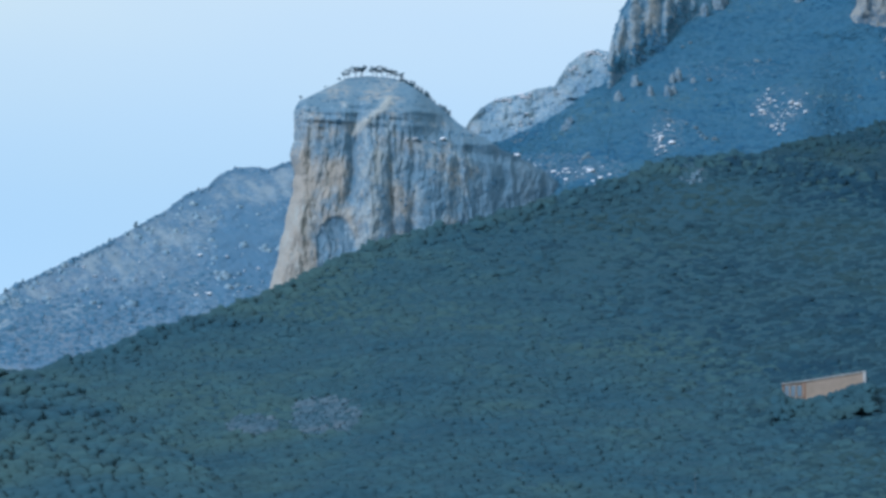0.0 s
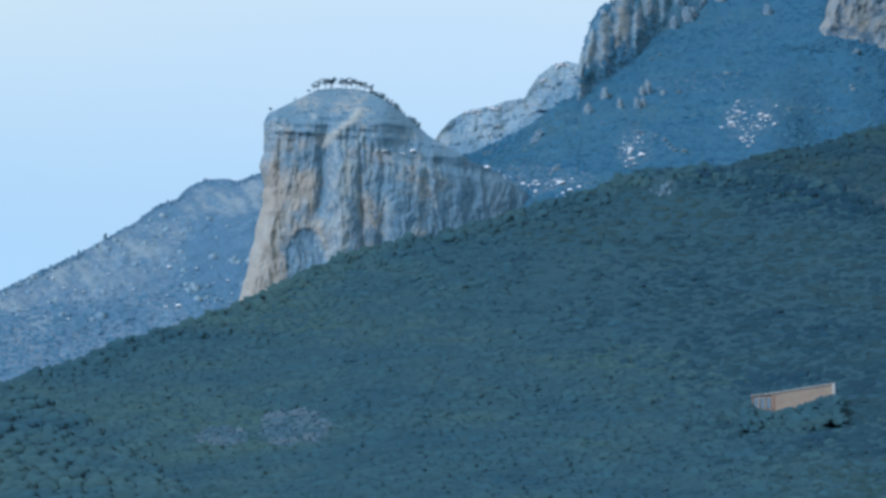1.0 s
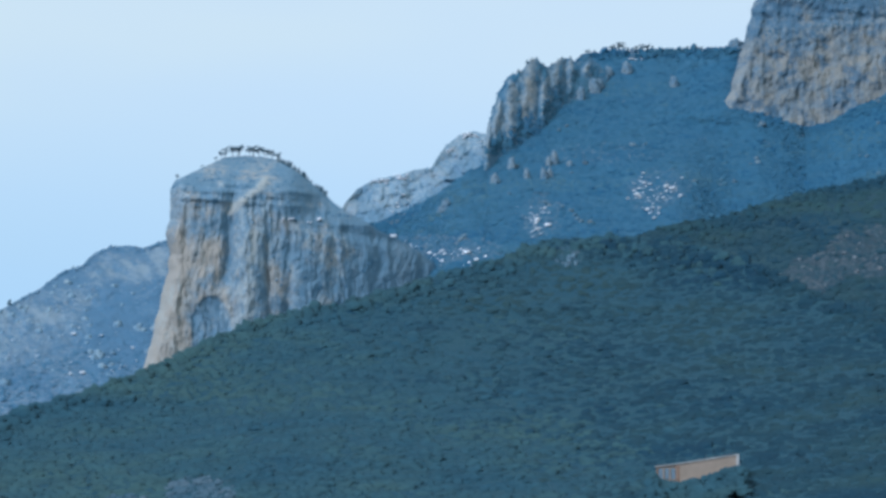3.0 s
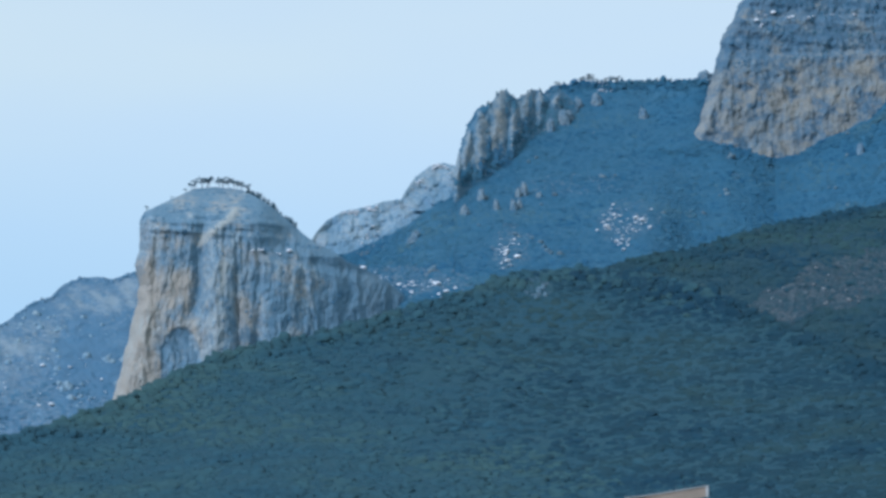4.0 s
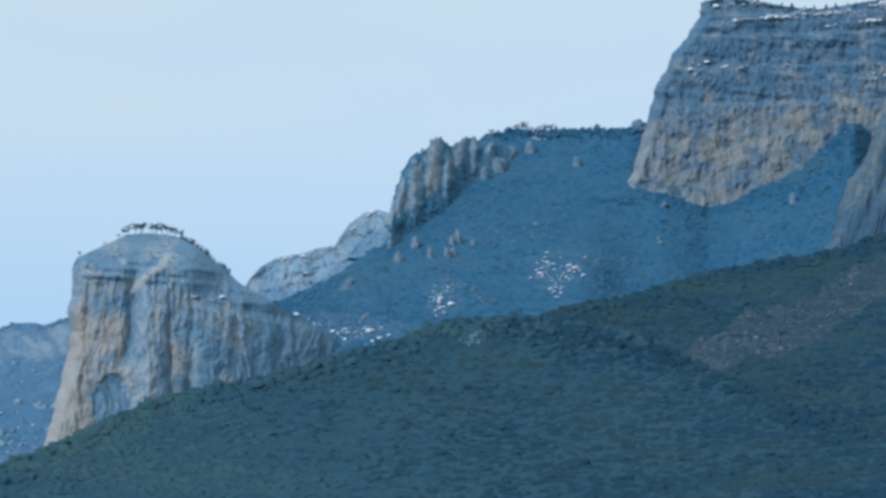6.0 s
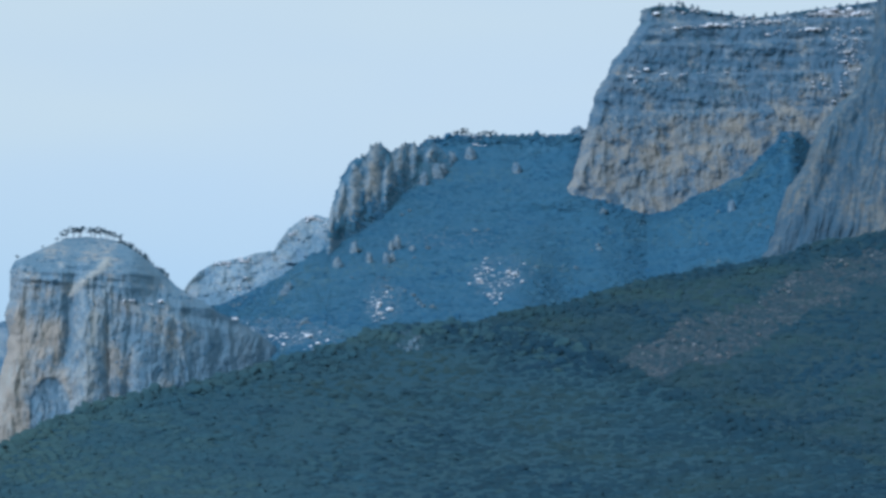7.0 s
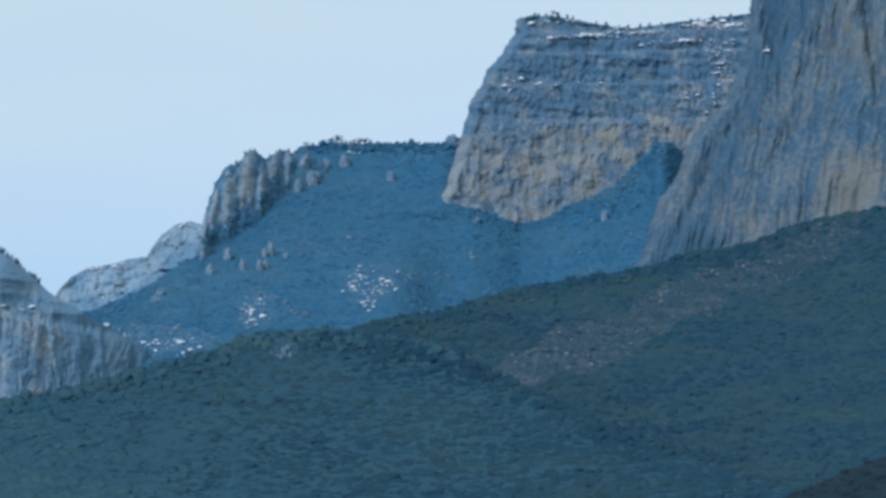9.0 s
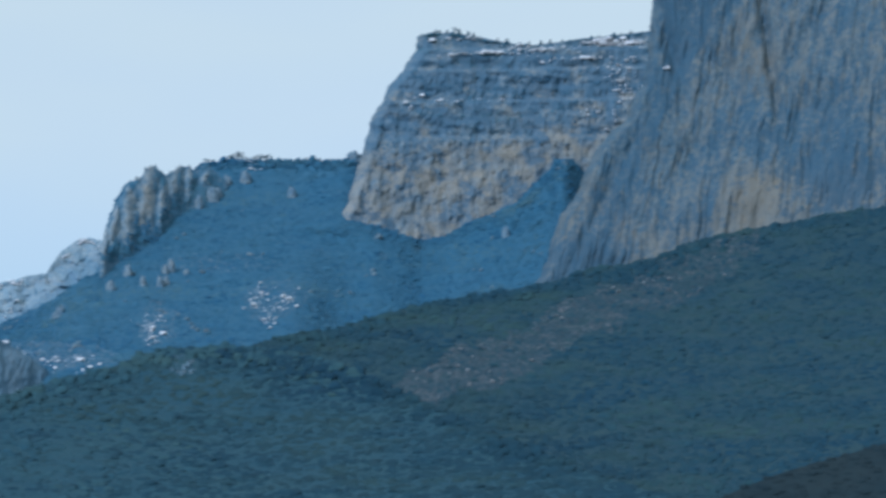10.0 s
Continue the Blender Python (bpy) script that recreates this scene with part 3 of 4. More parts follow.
def big_relief(x, d, z, az, el, t):
    wx = x - 0.2 * z + 6 * fbm(x / 40, d * 0 + 6, z / 60, 4)
    flutes = -3.6 * ridged(wx / 15, d * 0, z / 110, 4) - 2.8 * ridged(wx / 6, d * 0 + 2, z / 75, 3)
    blocks = 3.4 * fbm(wx / 11, d * 0 + 8, z / 42, 4)
    scoop = 12 * bump(az, 15.85 - 0.25 * (el - 15.5), 0.16) * smooth(14.6, 15.4, el)
    groove = 9 * bump(az, 18.0 - 0.12 * (el - 15.0), 0.10) * smooth(13.6, 14.4, el)
    gully = 3 * bump(az, 14.4 + 0.55 * (el - 12.6), 0.14) * smooth(14.4, 13.6, el)
    return flutes + blocks + scoop + groove + gully + 22 * fbm(x / 90, d * 0 + 2, z / 140, 3)


def big_zones(az, el, x, z):
    n = fbm(x / 60, z / 80, x * 0 + 6, 3)
    flute = 0.7 * fbm((x - 0.3 * z + 8 * fbm(x / 30, z / 40, x * 0, 3)) / 9, x * 0, z / 50, 4)
    ochre = 0.20 + 0.45 * bump(az, 17.7, 0.55) * bump(el, 12.6, 0.4) + 0.16 * smooth(13.4, 12.0, el) + 0.35 * n + 0.12 * bump(az, 17.4, 0.4)
    pale = 0.30 + 0.40 * flute + 0.16 * smooth(13.6, 12.2, el) + 0.12 * smooth(15.2, 16.4, az)
    scrub = 0.42 - 0.25 * flute + 0.14 * bump(az, 14.6 + 0.55 * (el - 12.6), 0.45) + 0.34 * bump(az, 19.4, 1.1) * bump(el, 12.7, 0.8) + 0.12 * smooth(11.8, 11.4, el) + 0.2 * bump(az, 15.85, 0.3) * smooth(14.4, 15.4, el) - 0.3 * n
    return dict(ochre=ochre, pale=pale, scrub=scrub)


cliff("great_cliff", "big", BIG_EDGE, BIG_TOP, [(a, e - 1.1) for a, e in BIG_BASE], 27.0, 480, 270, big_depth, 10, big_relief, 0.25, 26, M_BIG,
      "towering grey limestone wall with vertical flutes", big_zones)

CRAG_EDGE = [(10.2, 3.30), (10.9, 3.46), (11.29, 3.49), (11.77, 3.60), (12.33, 3.81), (12.60, 3.92), (12.76, 4.04), (12.86, 4.15)]
CRAG_TOP = [(4.15, 12.86), (4.34, 12.94), (4.45, 13.12), (4.52, 13.19), (4.66, 13.2), (4.78, 13.08), (4.89, 13.02), (5.05, 13.12), (5.25, 13.21), (5.40, 13.20), (5.5, 13.1), (5.74, 13.3), (5.95, 13.1), (6.3, 12.8)]
CRAG_BASE = [(3.3, 10.6), (3.8, 11.1), (4.3, 11.4), (4.8, 11.75), (5.3, 12.2), (6.3, 12.7)]


def crag_depth(az, el):
    b = curve_at(CRAG_BASE)(az)
    return mountain_far(az, b) + 15 + 90 * (el - b)


def pillars(az, el):
    """The bare rock pillars of the crag, between wooded gullies."""
    az = az + 0.10 * fbm(az * 3.0, el * 4.0, az * 0 + 2, 4)
    el = el + 0.25 * pnoise(az * 7.0, el * 2.0, az * 0 + 5)
    total = 0.0
    for a, w, e0, e1 in ((3.62, 0.10, 11.2, 11.9), (3.83, 0.09, 11.3, 12.35), (4.12, 0.14, 11.5, 12.75), (4.50, 0.17, 12.05, 13.4), (4.82, 0.10, 12.1, 12.75), (5.08, 0.11, 12.6, 13.4), (5.35, 0.08, 12.7, 13.1), (5.7, 0.08, 12.85, 13.15)):
        total = np.maximum(total, bump(az, a + 0.06 * (el - 12.4), w) * smooth(e0 - 0.3, e0 + 0.2, el) * smooth(e1 + 0.1, e1 - 0.1, el))
    return total


def crag_relief(x, d, z, az, el, t):
    wx = x + 8 * fbm(x / 25, d * 0 + 1, z / 30, 3)
    return -11 * pillars(az, el) - 4 * ridged(wx / 14, d * 0 + 4, z / 40, 4) + 6 * fbm(wx / 16, d * 0, z / 15, 4)


def crag_zones(az, el, x, z):
    n = fbm(x / 18, z / 24, x * 0 + 7, 3)
    rock = pillars(az, el)
    return dict(ochre=0.20 + 0.30 * rock * bump(az, 4.5, 0.3) + 0.3 * n, pale=0.18 + 0.32 * rock, scrub=0.66 - 0.45 * rock - 0.5 * n)


cliff("crest_crag", "crest", CRAG_EDGE, CRAG_TOP, [(a, e - 0.9) for a, e in CRAG_BASE], 6.2, 260, 170, crag_depth, 10, crag_relief, 0.12, 30, M_CRAG,
      "jagged limestone crag of pillars and wooded gullies on the mountain's crest", crag_zones)


# ---- clumps for woods, scrub, stones and snow ----
PHI = (1 + 5 ** 0.5) / 2
ICO_V = np.array([(-1, PHI, 0), (1, PHI, 0), (-1, -PHI, 0), (1, -PHI, 0), (0, -1, PHI), (0, 1, PHI), (0, -1, -PHI), (0, 1, -PHI), (PHI, 0, -1), (PHI, 0, 1), (-PHI, 0, -1), (-PHI, 0, 1)]) / 1.902
ICO_F = np.array([(0, 11, 5), (0, 5, 1), (0, 1, 7), (0, 7, 10), (0, 10, 11), (1, 5, 9), (5, 11, 4), (11, 10, 2), (10, 7, 6), (7, 1, 8), (3, 9, 4), (3, 4, 2), (3, 2, 6), (3, 6, 8), (3, 8, 9), (4, 9, 5), (2, 4, 11), (6, 2, 10), (8, 6, 7), (9, 8, 1)])


def clump(lumps, spread, flat, rise, rough=0.25, rooted=False):
    """One crown about a metre in radius, of several uneven tufts; its foot at z = 0."""
    vs, fs = [], []
    for k in range(lumps):
        a = rng.uniform(0, 2 * math.pi)
        r = spread * math.sqrt(rng.uniform(0, 1)) if k else 0.0
        size = rng.uniform(0.42, 0.72) * (1.15 - 0.35 * r)
        v = ICO_V * size * (1 + rough * rng.normal(size=(12, 1)).clip(-1.6, 1.6))
        v = v * (1, 1, flat) + (r * math.cos(a), r * math.sin(a), rise * (1 - 0.55 * r * r) * rng.uniform(0.55, 1.0))
        vs.append(v)
        fs.append((ICO_F[ICO_V[ICO_F].mean(1)[:, 2] > -0.35] if rooted else ICO_F) + 12 * k)
    return np.concatenate(vs), np.concatenate(fs)


def scatter(name, places, sizes, shapes, mat, label, category, tall=(0.85, 1.25), smooth_faces=True, sink=0.0, lean=0.0):
    """Very many crowns or stones as one mesh; lean is the rise of the slope that they cling to."""
    vs, fs, base = [], [], 0
    n = len(places)
    places = places - np.outer(sizes * sink, (0, 0, 1))
    which = rng.integers(0, len(shapes), n)
    turn = rng.uniform(0, 2 * math.pi, n)
    height = rng.uniform(*tall, n)
    for k, (sv, sf) in enumerate(shapes):
        m = np.where(which == k)[0]
        c, s = np.cos(turn[m])[:, None], np.sin(turn[m])[:, None]
        x = sv[None, :, 0] * c - sv[None, :, 1] * s
        y = sv[None, :, 0] * s + sv[None, :, 1] * c
        out = places[m][:, :2] / np.hypot(places[m][:, 0], places[m][:, 1])[:, None]
        z = sv[None, :, 2] * height[m][:, None] + lean * (x * out[:, :1] + y * out[:, 1:])
        v = np.stack([x, y, z], -1) * sizes[m][:, None, None] + places[m][:, None, :]
        vs.append(v.reshape(-1, 3))
        fs.append((sf[None] + (base + len(sv) * np.arange(len(m)))[:, None, None]).reshape(-1, 3))
        base += len(sv) * len(m)
    me = fast_mesh(name, np.concatenate(vs), np.concatenate(fs), smooth_faces)
    me.materials.append(mat)
    return tagged(new(name, me), label, category, kind="stuff")


CROWN_NEAR = [clump(4, 0.8, 0.85, 1.1, 0.26, True) for _ in range(10)]
CROWN_MID = [clump(3, 1.0, 0.55, 0.75, 0.28, True) for _ in range(8)]
CROWN_FAR = [clump(2, 0.9, 0.55, 0.7, 0.28, True) for _ in range(8)]
TWIGS = [clump(2, 0.8, 0.7, 0.6, 0.4, True) for _ in range(6)]
STONES = [clump(2, 0.5, 0.8, 0.35, 0.3) for _ in range(6)]
DRIFTS = [clump(3, 1.0, 0.6, 0.4, 0.45) for _ in range(6)]


def spots(key, n, az0, az1, el0, keep=None, past=0.0):
    """Random places on a land form, between its foot el0 and its crest."""
    g = LAND[key]
    az = rng.uniform(az0, az1, n)
    top = g["top"](az) - g.get("drop", 0.0)
    el = el0 + (top + past - el0) * rng.uniform(0, 1, n)
    ok = el > el0
    if keep is not None:
        ok &= keep(az, el)
    return az[ok], el[ok]


def blob(az, el, a0, e0, ra, re):
    """1 inside an uneven oval, falling to 0 at its rim."""
    r = ((az - a0) / ra) ** 2 + ((el - e0) / re) ** 2
    return r + 0.7 * fbm(az * 3.1, el * 5.0, az * 0 + 1.5, 3) < 1


def house_gap(az, el):
    return ((az > 7.1) & (az < 8.88) & (el > 4.2) & (el < 4.40)) | ((az > 7.15) & (az < 7.95) & (el > 4.12) & (el < 4.3))


def near_bare(az, el):
    return blob(az, el, -2.5, 4.0, 0.75, 0.42) | blob(az, el, -4.0, 3.8, 0.55, 0.22) | blob(az, el, 5.3, 9.05, 0.3, 0.2)


def right_bare(az, el):
    mid_el = 9.15 + 0.42 * (az - 11.9)
    return (np.abs(el - mid_el) < 0.45 + 0.5 * fbm(az * 1.3, el * 1.3, az * 0, 3)) & (az > 9.0) & (az < 17.6)


az, el = spots("near", 30000, -10.2, 17.8, 2.0, lambda a, e: ~(house_gap(a, e) | near_bare(a, e)), 0.02)
# Flank shade is painted by crown colour: darker ones towards the upper right.
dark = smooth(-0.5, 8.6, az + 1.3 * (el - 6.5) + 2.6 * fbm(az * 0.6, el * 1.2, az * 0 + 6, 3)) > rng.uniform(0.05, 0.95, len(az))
for pick, mat, label in ((~dark, M_FOREST, "dense green pine canopy on the hill"), (dark, M_DARK, "pine canopy on the hill's far flank, colour darkened for shade")):
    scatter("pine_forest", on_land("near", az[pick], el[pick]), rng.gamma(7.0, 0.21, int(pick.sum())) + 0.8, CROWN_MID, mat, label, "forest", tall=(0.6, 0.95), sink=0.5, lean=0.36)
az, el = spots("near", 16000, -5, 6, 3.2, near_bare)
scatter("bare_thicket", on_land("near", az, el), rng.uniform(0.8, 1.7, len(az)), TWIGS, M_PALE, "pale leafless bushes in a clearing", "bushes", tall=(0.6, 1.0), sink=0.3, lean=0.36)
az, el = spots("spur_l", 1800, -12, -4, 1.5)
scatter("pine_forest", on_land("spur_l", az, el), rng.uniform(2.0, 3.8, len(az)), CROWN_NEAR, M_FOREST, "dark green pine canopy on a low spur", "forest", tall=(0.6, 0.9), sink=0.5, lean=0.3)
az, el = spots("spur_r", 3500, 12, 24, 3.0)
scatter("bare_wood", on_land("spur_r", az, el), rng.uniform(1.2, 2.2, len(az)), CROWN_MID, M_BROWN_WOOD, "brown leafless wood on a low spur", "forest", tall=(0.6, 1.0), sink=0.45, lean=0.4)
az, el = spots("right", 22000, 5, 21.5, 5.4, lambda a, e: ~(right_bare(a, e) & (rng.uniform(0, 1, len(a)) < 0.8)), 0.02)
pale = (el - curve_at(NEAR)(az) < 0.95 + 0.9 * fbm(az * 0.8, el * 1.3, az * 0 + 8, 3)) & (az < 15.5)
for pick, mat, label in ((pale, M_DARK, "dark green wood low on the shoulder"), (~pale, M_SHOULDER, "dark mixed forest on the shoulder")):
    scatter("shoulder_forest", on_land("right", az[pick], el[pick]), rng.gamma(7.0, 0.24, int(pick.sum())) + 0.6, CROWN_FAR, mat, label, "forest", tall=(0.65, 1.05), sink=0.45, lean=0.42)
az, el = spots("right", 16000, 9, 18, 8.0, right_bare)
scatter("bare_thicket", on_land("right", az, el), rng.uniform(0.7, 1.7, len(az)), TWIGS, M_BARE, "brown leafless thicket across the shoulder", "bushes", tall=(0.6, 1.0), sink=0.3, lean=0.42)
az, el = spots("right", 140, 10, 17.5, 8.5, right_bare)
scatter("scree", on_land("right", az, el), rng.uniform(0.8, 2.2, len(az)), STONES, M_SCREE, "pale stones in the clearing", "stones")


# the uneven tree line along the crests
for key, a0, a1, n, mat, words in (("near", -10.0, 9.0, 900, M_FOREST, "pines along the crest of the hill"), ("near", 6.0, 13.5, 420, M_DARK, "pines along the falling crest, colour darkened for shade"),
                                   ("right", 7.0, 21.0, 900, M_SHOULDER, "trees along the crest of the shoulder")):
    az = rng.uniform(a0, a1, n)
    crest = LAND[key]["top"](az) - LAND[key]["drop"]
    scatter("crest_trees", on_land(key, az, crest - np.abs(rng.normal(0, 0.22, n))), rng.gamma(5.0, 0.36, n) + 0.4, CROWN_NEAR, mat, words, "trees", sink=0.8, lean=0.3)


def mid_open(az, el):
    return (blob(az, el, 7.2, 10.4, 0.65, 0.5) | blob(az, el, 4.75, 9.9, 0.45, 0.45) | blob(az, el, 2.4, 9.2, 1.4, 0.3))


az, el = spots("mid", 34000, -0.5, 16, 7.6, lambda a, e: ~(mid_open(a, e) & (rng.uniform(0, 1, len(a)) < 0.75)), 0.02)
# Darker crowns in noise patches, more often higher up and along one band.
dark_patch = 0.9 * fbm(az * 0.55, el * 1.3, az * 0 + 12, 4) + 0.35 * smooth(10.6, 12.4, el) + 0.5 * bump(el, 11.35 - 0.1 * (az - 6), 0.25) * bump(az, 7.0, 2.0) > rng.uniform(-0.1, 0.5, len(az))
for pick, mat, label in ((~dark_patch, M_FAR_FOREST, "pine forest on the mountainside, tinted blue for haze"), (dark_patch, M_FAR_DARK, "darker pine forest in uneven patches, more of it high up")):
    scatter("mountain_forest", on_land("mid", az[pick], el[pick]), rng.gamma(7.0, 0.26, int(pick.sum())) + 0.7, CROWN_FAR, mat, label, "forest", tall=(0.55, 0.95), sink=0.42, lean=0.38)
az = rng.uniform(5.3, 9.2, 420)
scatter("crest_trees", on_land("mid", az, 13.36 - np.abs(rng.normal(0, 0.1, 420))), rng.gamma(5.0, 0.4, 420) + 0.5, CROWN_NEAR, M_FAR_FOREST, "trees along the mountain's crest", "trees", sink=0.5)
az, el = spots("mid", 2400, 1.0, 13.5, 8.8, lambda a, e: fbm(a * 1.6, e * 2.6, a * 0 + 11, 3) > 0.27)
scatter("outcrops", on_land("mid", az, el), rng.gamma(3.0, 0.7, len(az)), STONES, M_BOULDER, "grey outcrops among the mountain forest", "stones", sink=0.2)
az, el = spots("mid", 900, 0.2, 4.2, 8.3, lambda a, e: blob(a, e, 2.3, 9.15, 1.6, 0.4))
scatter("boulder_slope", on_land("mid", az, el), rng.uniform(0.9, 2.6, len(az)), STONES, M_FAR_BARE, "grey boulders and outcrops on the slope", "stones", sink=0.25, lean=0.38)
az, el = spots("mid", 2600, 4.0, 8.2, 9.4, lambda a, e: blob(a, e, 7.2, 10.4, 0.65, 0.5) | blob(a, e, 4.75, 9.9, 0.45, 0.45))
scatter("boulder_slope", on_land("mid", az, el), rng.uniform(0.7, 1.8, len(az)), STONES, M_FAR_BARE, "grey stones in a snowy clearing", "stones", sink=0.2, lean=0.38)
az, el = spots("left", 420, -11, -2.6, 6.2, lambda a, e: fbm(a * 1.7, e * 2.4, a * 0 + 9, 3) > -0.05)
scatter("ridge_outcrops", on_land("left", az, el), rng.gamma(3.0, 0.9, len(az)) + 0.6, STONES, M_FARROCK, "pale grey outcrops along the ridge", "stones", tall=(0.7, 1.3), sink=0.35, lean=0.4)
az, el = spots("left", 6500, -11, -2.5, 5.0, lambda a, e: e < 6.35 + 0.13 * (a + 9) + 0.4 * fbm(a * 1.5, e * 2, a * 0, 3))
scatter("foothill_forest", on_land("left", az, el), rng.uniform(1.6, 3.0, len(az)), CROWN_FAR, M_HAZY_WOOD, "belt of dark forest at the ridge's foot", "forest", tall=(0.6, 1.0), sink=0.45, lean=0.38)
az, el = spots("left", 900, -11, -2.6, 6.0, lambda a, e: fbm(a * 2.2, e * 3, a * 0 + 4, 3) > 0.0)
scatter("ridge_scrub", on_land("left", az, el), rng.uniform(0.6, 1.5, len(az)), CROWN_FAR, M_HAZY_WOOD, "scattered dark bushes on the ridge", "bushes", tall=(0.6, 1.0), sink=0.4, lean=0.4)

az, el = spots("mid", 16000, 0.5, 13.0, 8.6, lambda a, e: mid_open(a, e) | blob(a, e, 6.2, 11.2, 1.3, 0.22) | (fbm(a * 1.1, e * 1.7, a * 0 + 15, 4) > 0.42))
scatter("bare_brush", on_land("mid", az, el), rng.uniform(0.7, 1.6, len(az)), TWIGS, M_FAR_BARE, "grey leafless brush in clearings of the mountain forest", "bushes", tall=(0.6, 1.0), sink=0.1, lean=0.38)

# scrub that clings to the ledges of the cliffs
for key, n, a0, a1, e0, cut, words in (("tower", 400, -1.3, 1.6, 8.2, 0.12, "dark scrub on the tower's ledges"),
                                       ("mesa", 3200, 9.4, 15.6, 13.6, 0.05, "dark bushes on the cliff's ledges"),
                                       ("big", 900, 13.6, 20.5, 11.6, 0.3, "sparse bushes on the great wall")):
    az, el = spots(key, n, a0, a1, e0, lambda a, e: fbm(a * 2.0, e * 5.0, a * 0 + 2, 3) > cut)
    wood = M_HAZY_WOOD if key == "tower" else M_FAR_FOREST
    scatter("ledge_scrub", on_land(key, az, el), rng.uniform(0.7, 1.7, len(az)), CROWN_FAR, wood, words, "bushes", sink=0.4, lean=0.9)
az, el = spots("tower", 900, -3.1, -0.4, 10.0, lambda a, e: fbm(a * 1.2, e * 9.0, a * 0 + 5, 3) > 0.1)
scatter("dome_scrub", on_land("tower", az, el), rng.uniform(0.5, 1.3, len(az)), CROWN_FAR, M_HAZY_WOOD, "low scrub in bands on the tower's dome", "bushes", sink=0.4, lean=0.5)
# uneven skylines: bushes on the table cliff, rocks and scrub on the ridges
for key, a0, a1, n, size, mat, words in (("mesa", 10.2, 15.6, 340, 1.9, M_FAR_FOREST, "dark bushes along the cliff's rim"), ("left", -10.0, -3.0, 420, 2.4, M_SCRUB, "rocks along the ridge's crest"),
                                         ("left", -10.0, -3.0, 300, 1.6, M_HAZY_WOOD, "scrub along the ridge's crest"), ("far", 0.3, 3.8, 240, 2.6, M_FARROCK, "pale rocks along the far crest")):
    az = rng.uniform(a0, a1, n)
    az = az[fbm(az * 2.3, az * 0, az * 0 + 3, 3) > -0.15]
    crest = LAND[key]["top"](az) - np.abs(rng.normal(0, 0.05, len(az)))
    scatter("crest_cover", on_land(key, az, crest), rng.gamma(4.0, size / 4.0, len(az)) * 0.8 + 0.3, CROWN_FAR if mat in (M_FAR_FOREST, M_HAZY_WOOD) else STONES, mat, words, "cover", sink=0.48, lean=0.3)


az, el = spots("crest", 6500, 3.55, 6.15, 10.9, lambda a, e: pillars(a, e) + 0.35 * fbm(a * 9.0, e * 6.0, a * 0 + 7, 3) < 0.22)
scatter("ledge_scrub", on_land("crest", az, el), rng.uniform(1.0, 2.4, len(az)), CROWN_FAR, M_FAR_FOREST, "dark pines in the gullies of the crag", "bushes", tall=(0.6, 1.0), sink=0.45, lean=0.9)


# woods that climb against the foot of the table cliff
az = rng.uniform(8.5, 13.6, 900)
climb = np.abs(rng.normal(0, 0.10, 900)) - 0.12 * np.clip(fbm(az * 3.0, az * 0, az * 0 + 5, 3), 0, 1)
scatter("foot_trees", on_land("mid", az, mesa_foot(az) - climb), rng.gamma(5.0, 0.42, 900) + 0.4, CROWN_MID, M_FAR_FOREST, "dark trees against the foot of the cliff", "trees", tall=(0.7, 1.1), sink=0.4, lean=0.4)


# snow
def snow(key, boxes, label):
    azs, els = [], []
    for a0, e0, ra, re, n in boxes:
        azs.append(rng.normal(a0, ra, n))
        els.append(rng.normal(e0, re, n))
    az, el = np.concatenate(azs), np.concatenate(els)
    p = on_land(key, az, el)
    d = np.hypot(p[:, 0], p[:, 1])[:, None]
    p = p - np.concatenate([p[:, :2] / d * 1.5, np.zeros((len(p), 1))], 1)
    scatter("snow_patches", p, rng.gamma(2.5, 0.5, len(p)) * d[:, 0] / 2500, DRIFTS, M_SNOW, label, "snow", tall=(0.7, 1.1))


snow("mid", [(4.62, 9.72, 0.08, 0.13, 34), (4.5, 9.95, 0.2, 0.12, 18), (6.85, 10.38, 0.13, 0.14, 45), (7.4, 10.4, 0.16, 0.13, 42), (7.15, 10.0, 0.12, 0.08, 14), (2.3, 9.05, 0.6, 0.08, 60), (1.9, 9.25, 0.35, 0.1, 20), (6.7, 13.25, 0.12, 0.1, 14), (3.0, 9.15, 0.35, 0.04, 14)], "thin old snow among the trees")
snow("far", [(1.3, 10.62, 0.1, 0.03, 30), (1.75, 10.70, 0.08, 0.03, 24), (3.2, 11.60, 0.09, 0.03, 32), (2.75, 11.3, 0.08, 0.05, 10), (3.5, 11.5, 0.15, 0.06, 10), (2.0, 10.1, 0.4, 0.15, 22)], "snow along the far crest")
snow("tower", [(-0.35, 9.66, 0.14, 0.03, 9), (0.15, 9.6, 0.1, 0.03, 5)], "snow on a ledge of the tower")
snow("left", [(-7.0, 6.95, 1.0, 0.3, 16), (-4.6, 7.2, 0.6, 0.3, 18), (-5.0, 6.7, 0.9, 0.2, 14)], "small snow patches on the ridge")
snow("mesa", [(14.9, 15.75, 0.35, 0.04, 130), (15.0, 15.2, 0.22, 0.2, 60), (12.1, 15.55, 0.5, 0.012, 50), (13.3, 15.68, 0.4, 0.05, 60), (14.7, 15.82, 0.25, 0.03, 60), (13.9, 15.45, 0.3, 0.02, 26), (15.05, 14.7, 0.12, 0.12, 26), (11.4, 15.86, 0.3, 0.02, 16), (12.0, 14.6, 0.9, 0.02, 18), (14.6, 14.3, 0.3, 0.15, 20), (10.3, 14.5, 0.12, 0.1, 8)], "snow lying on the cliff's ledges")
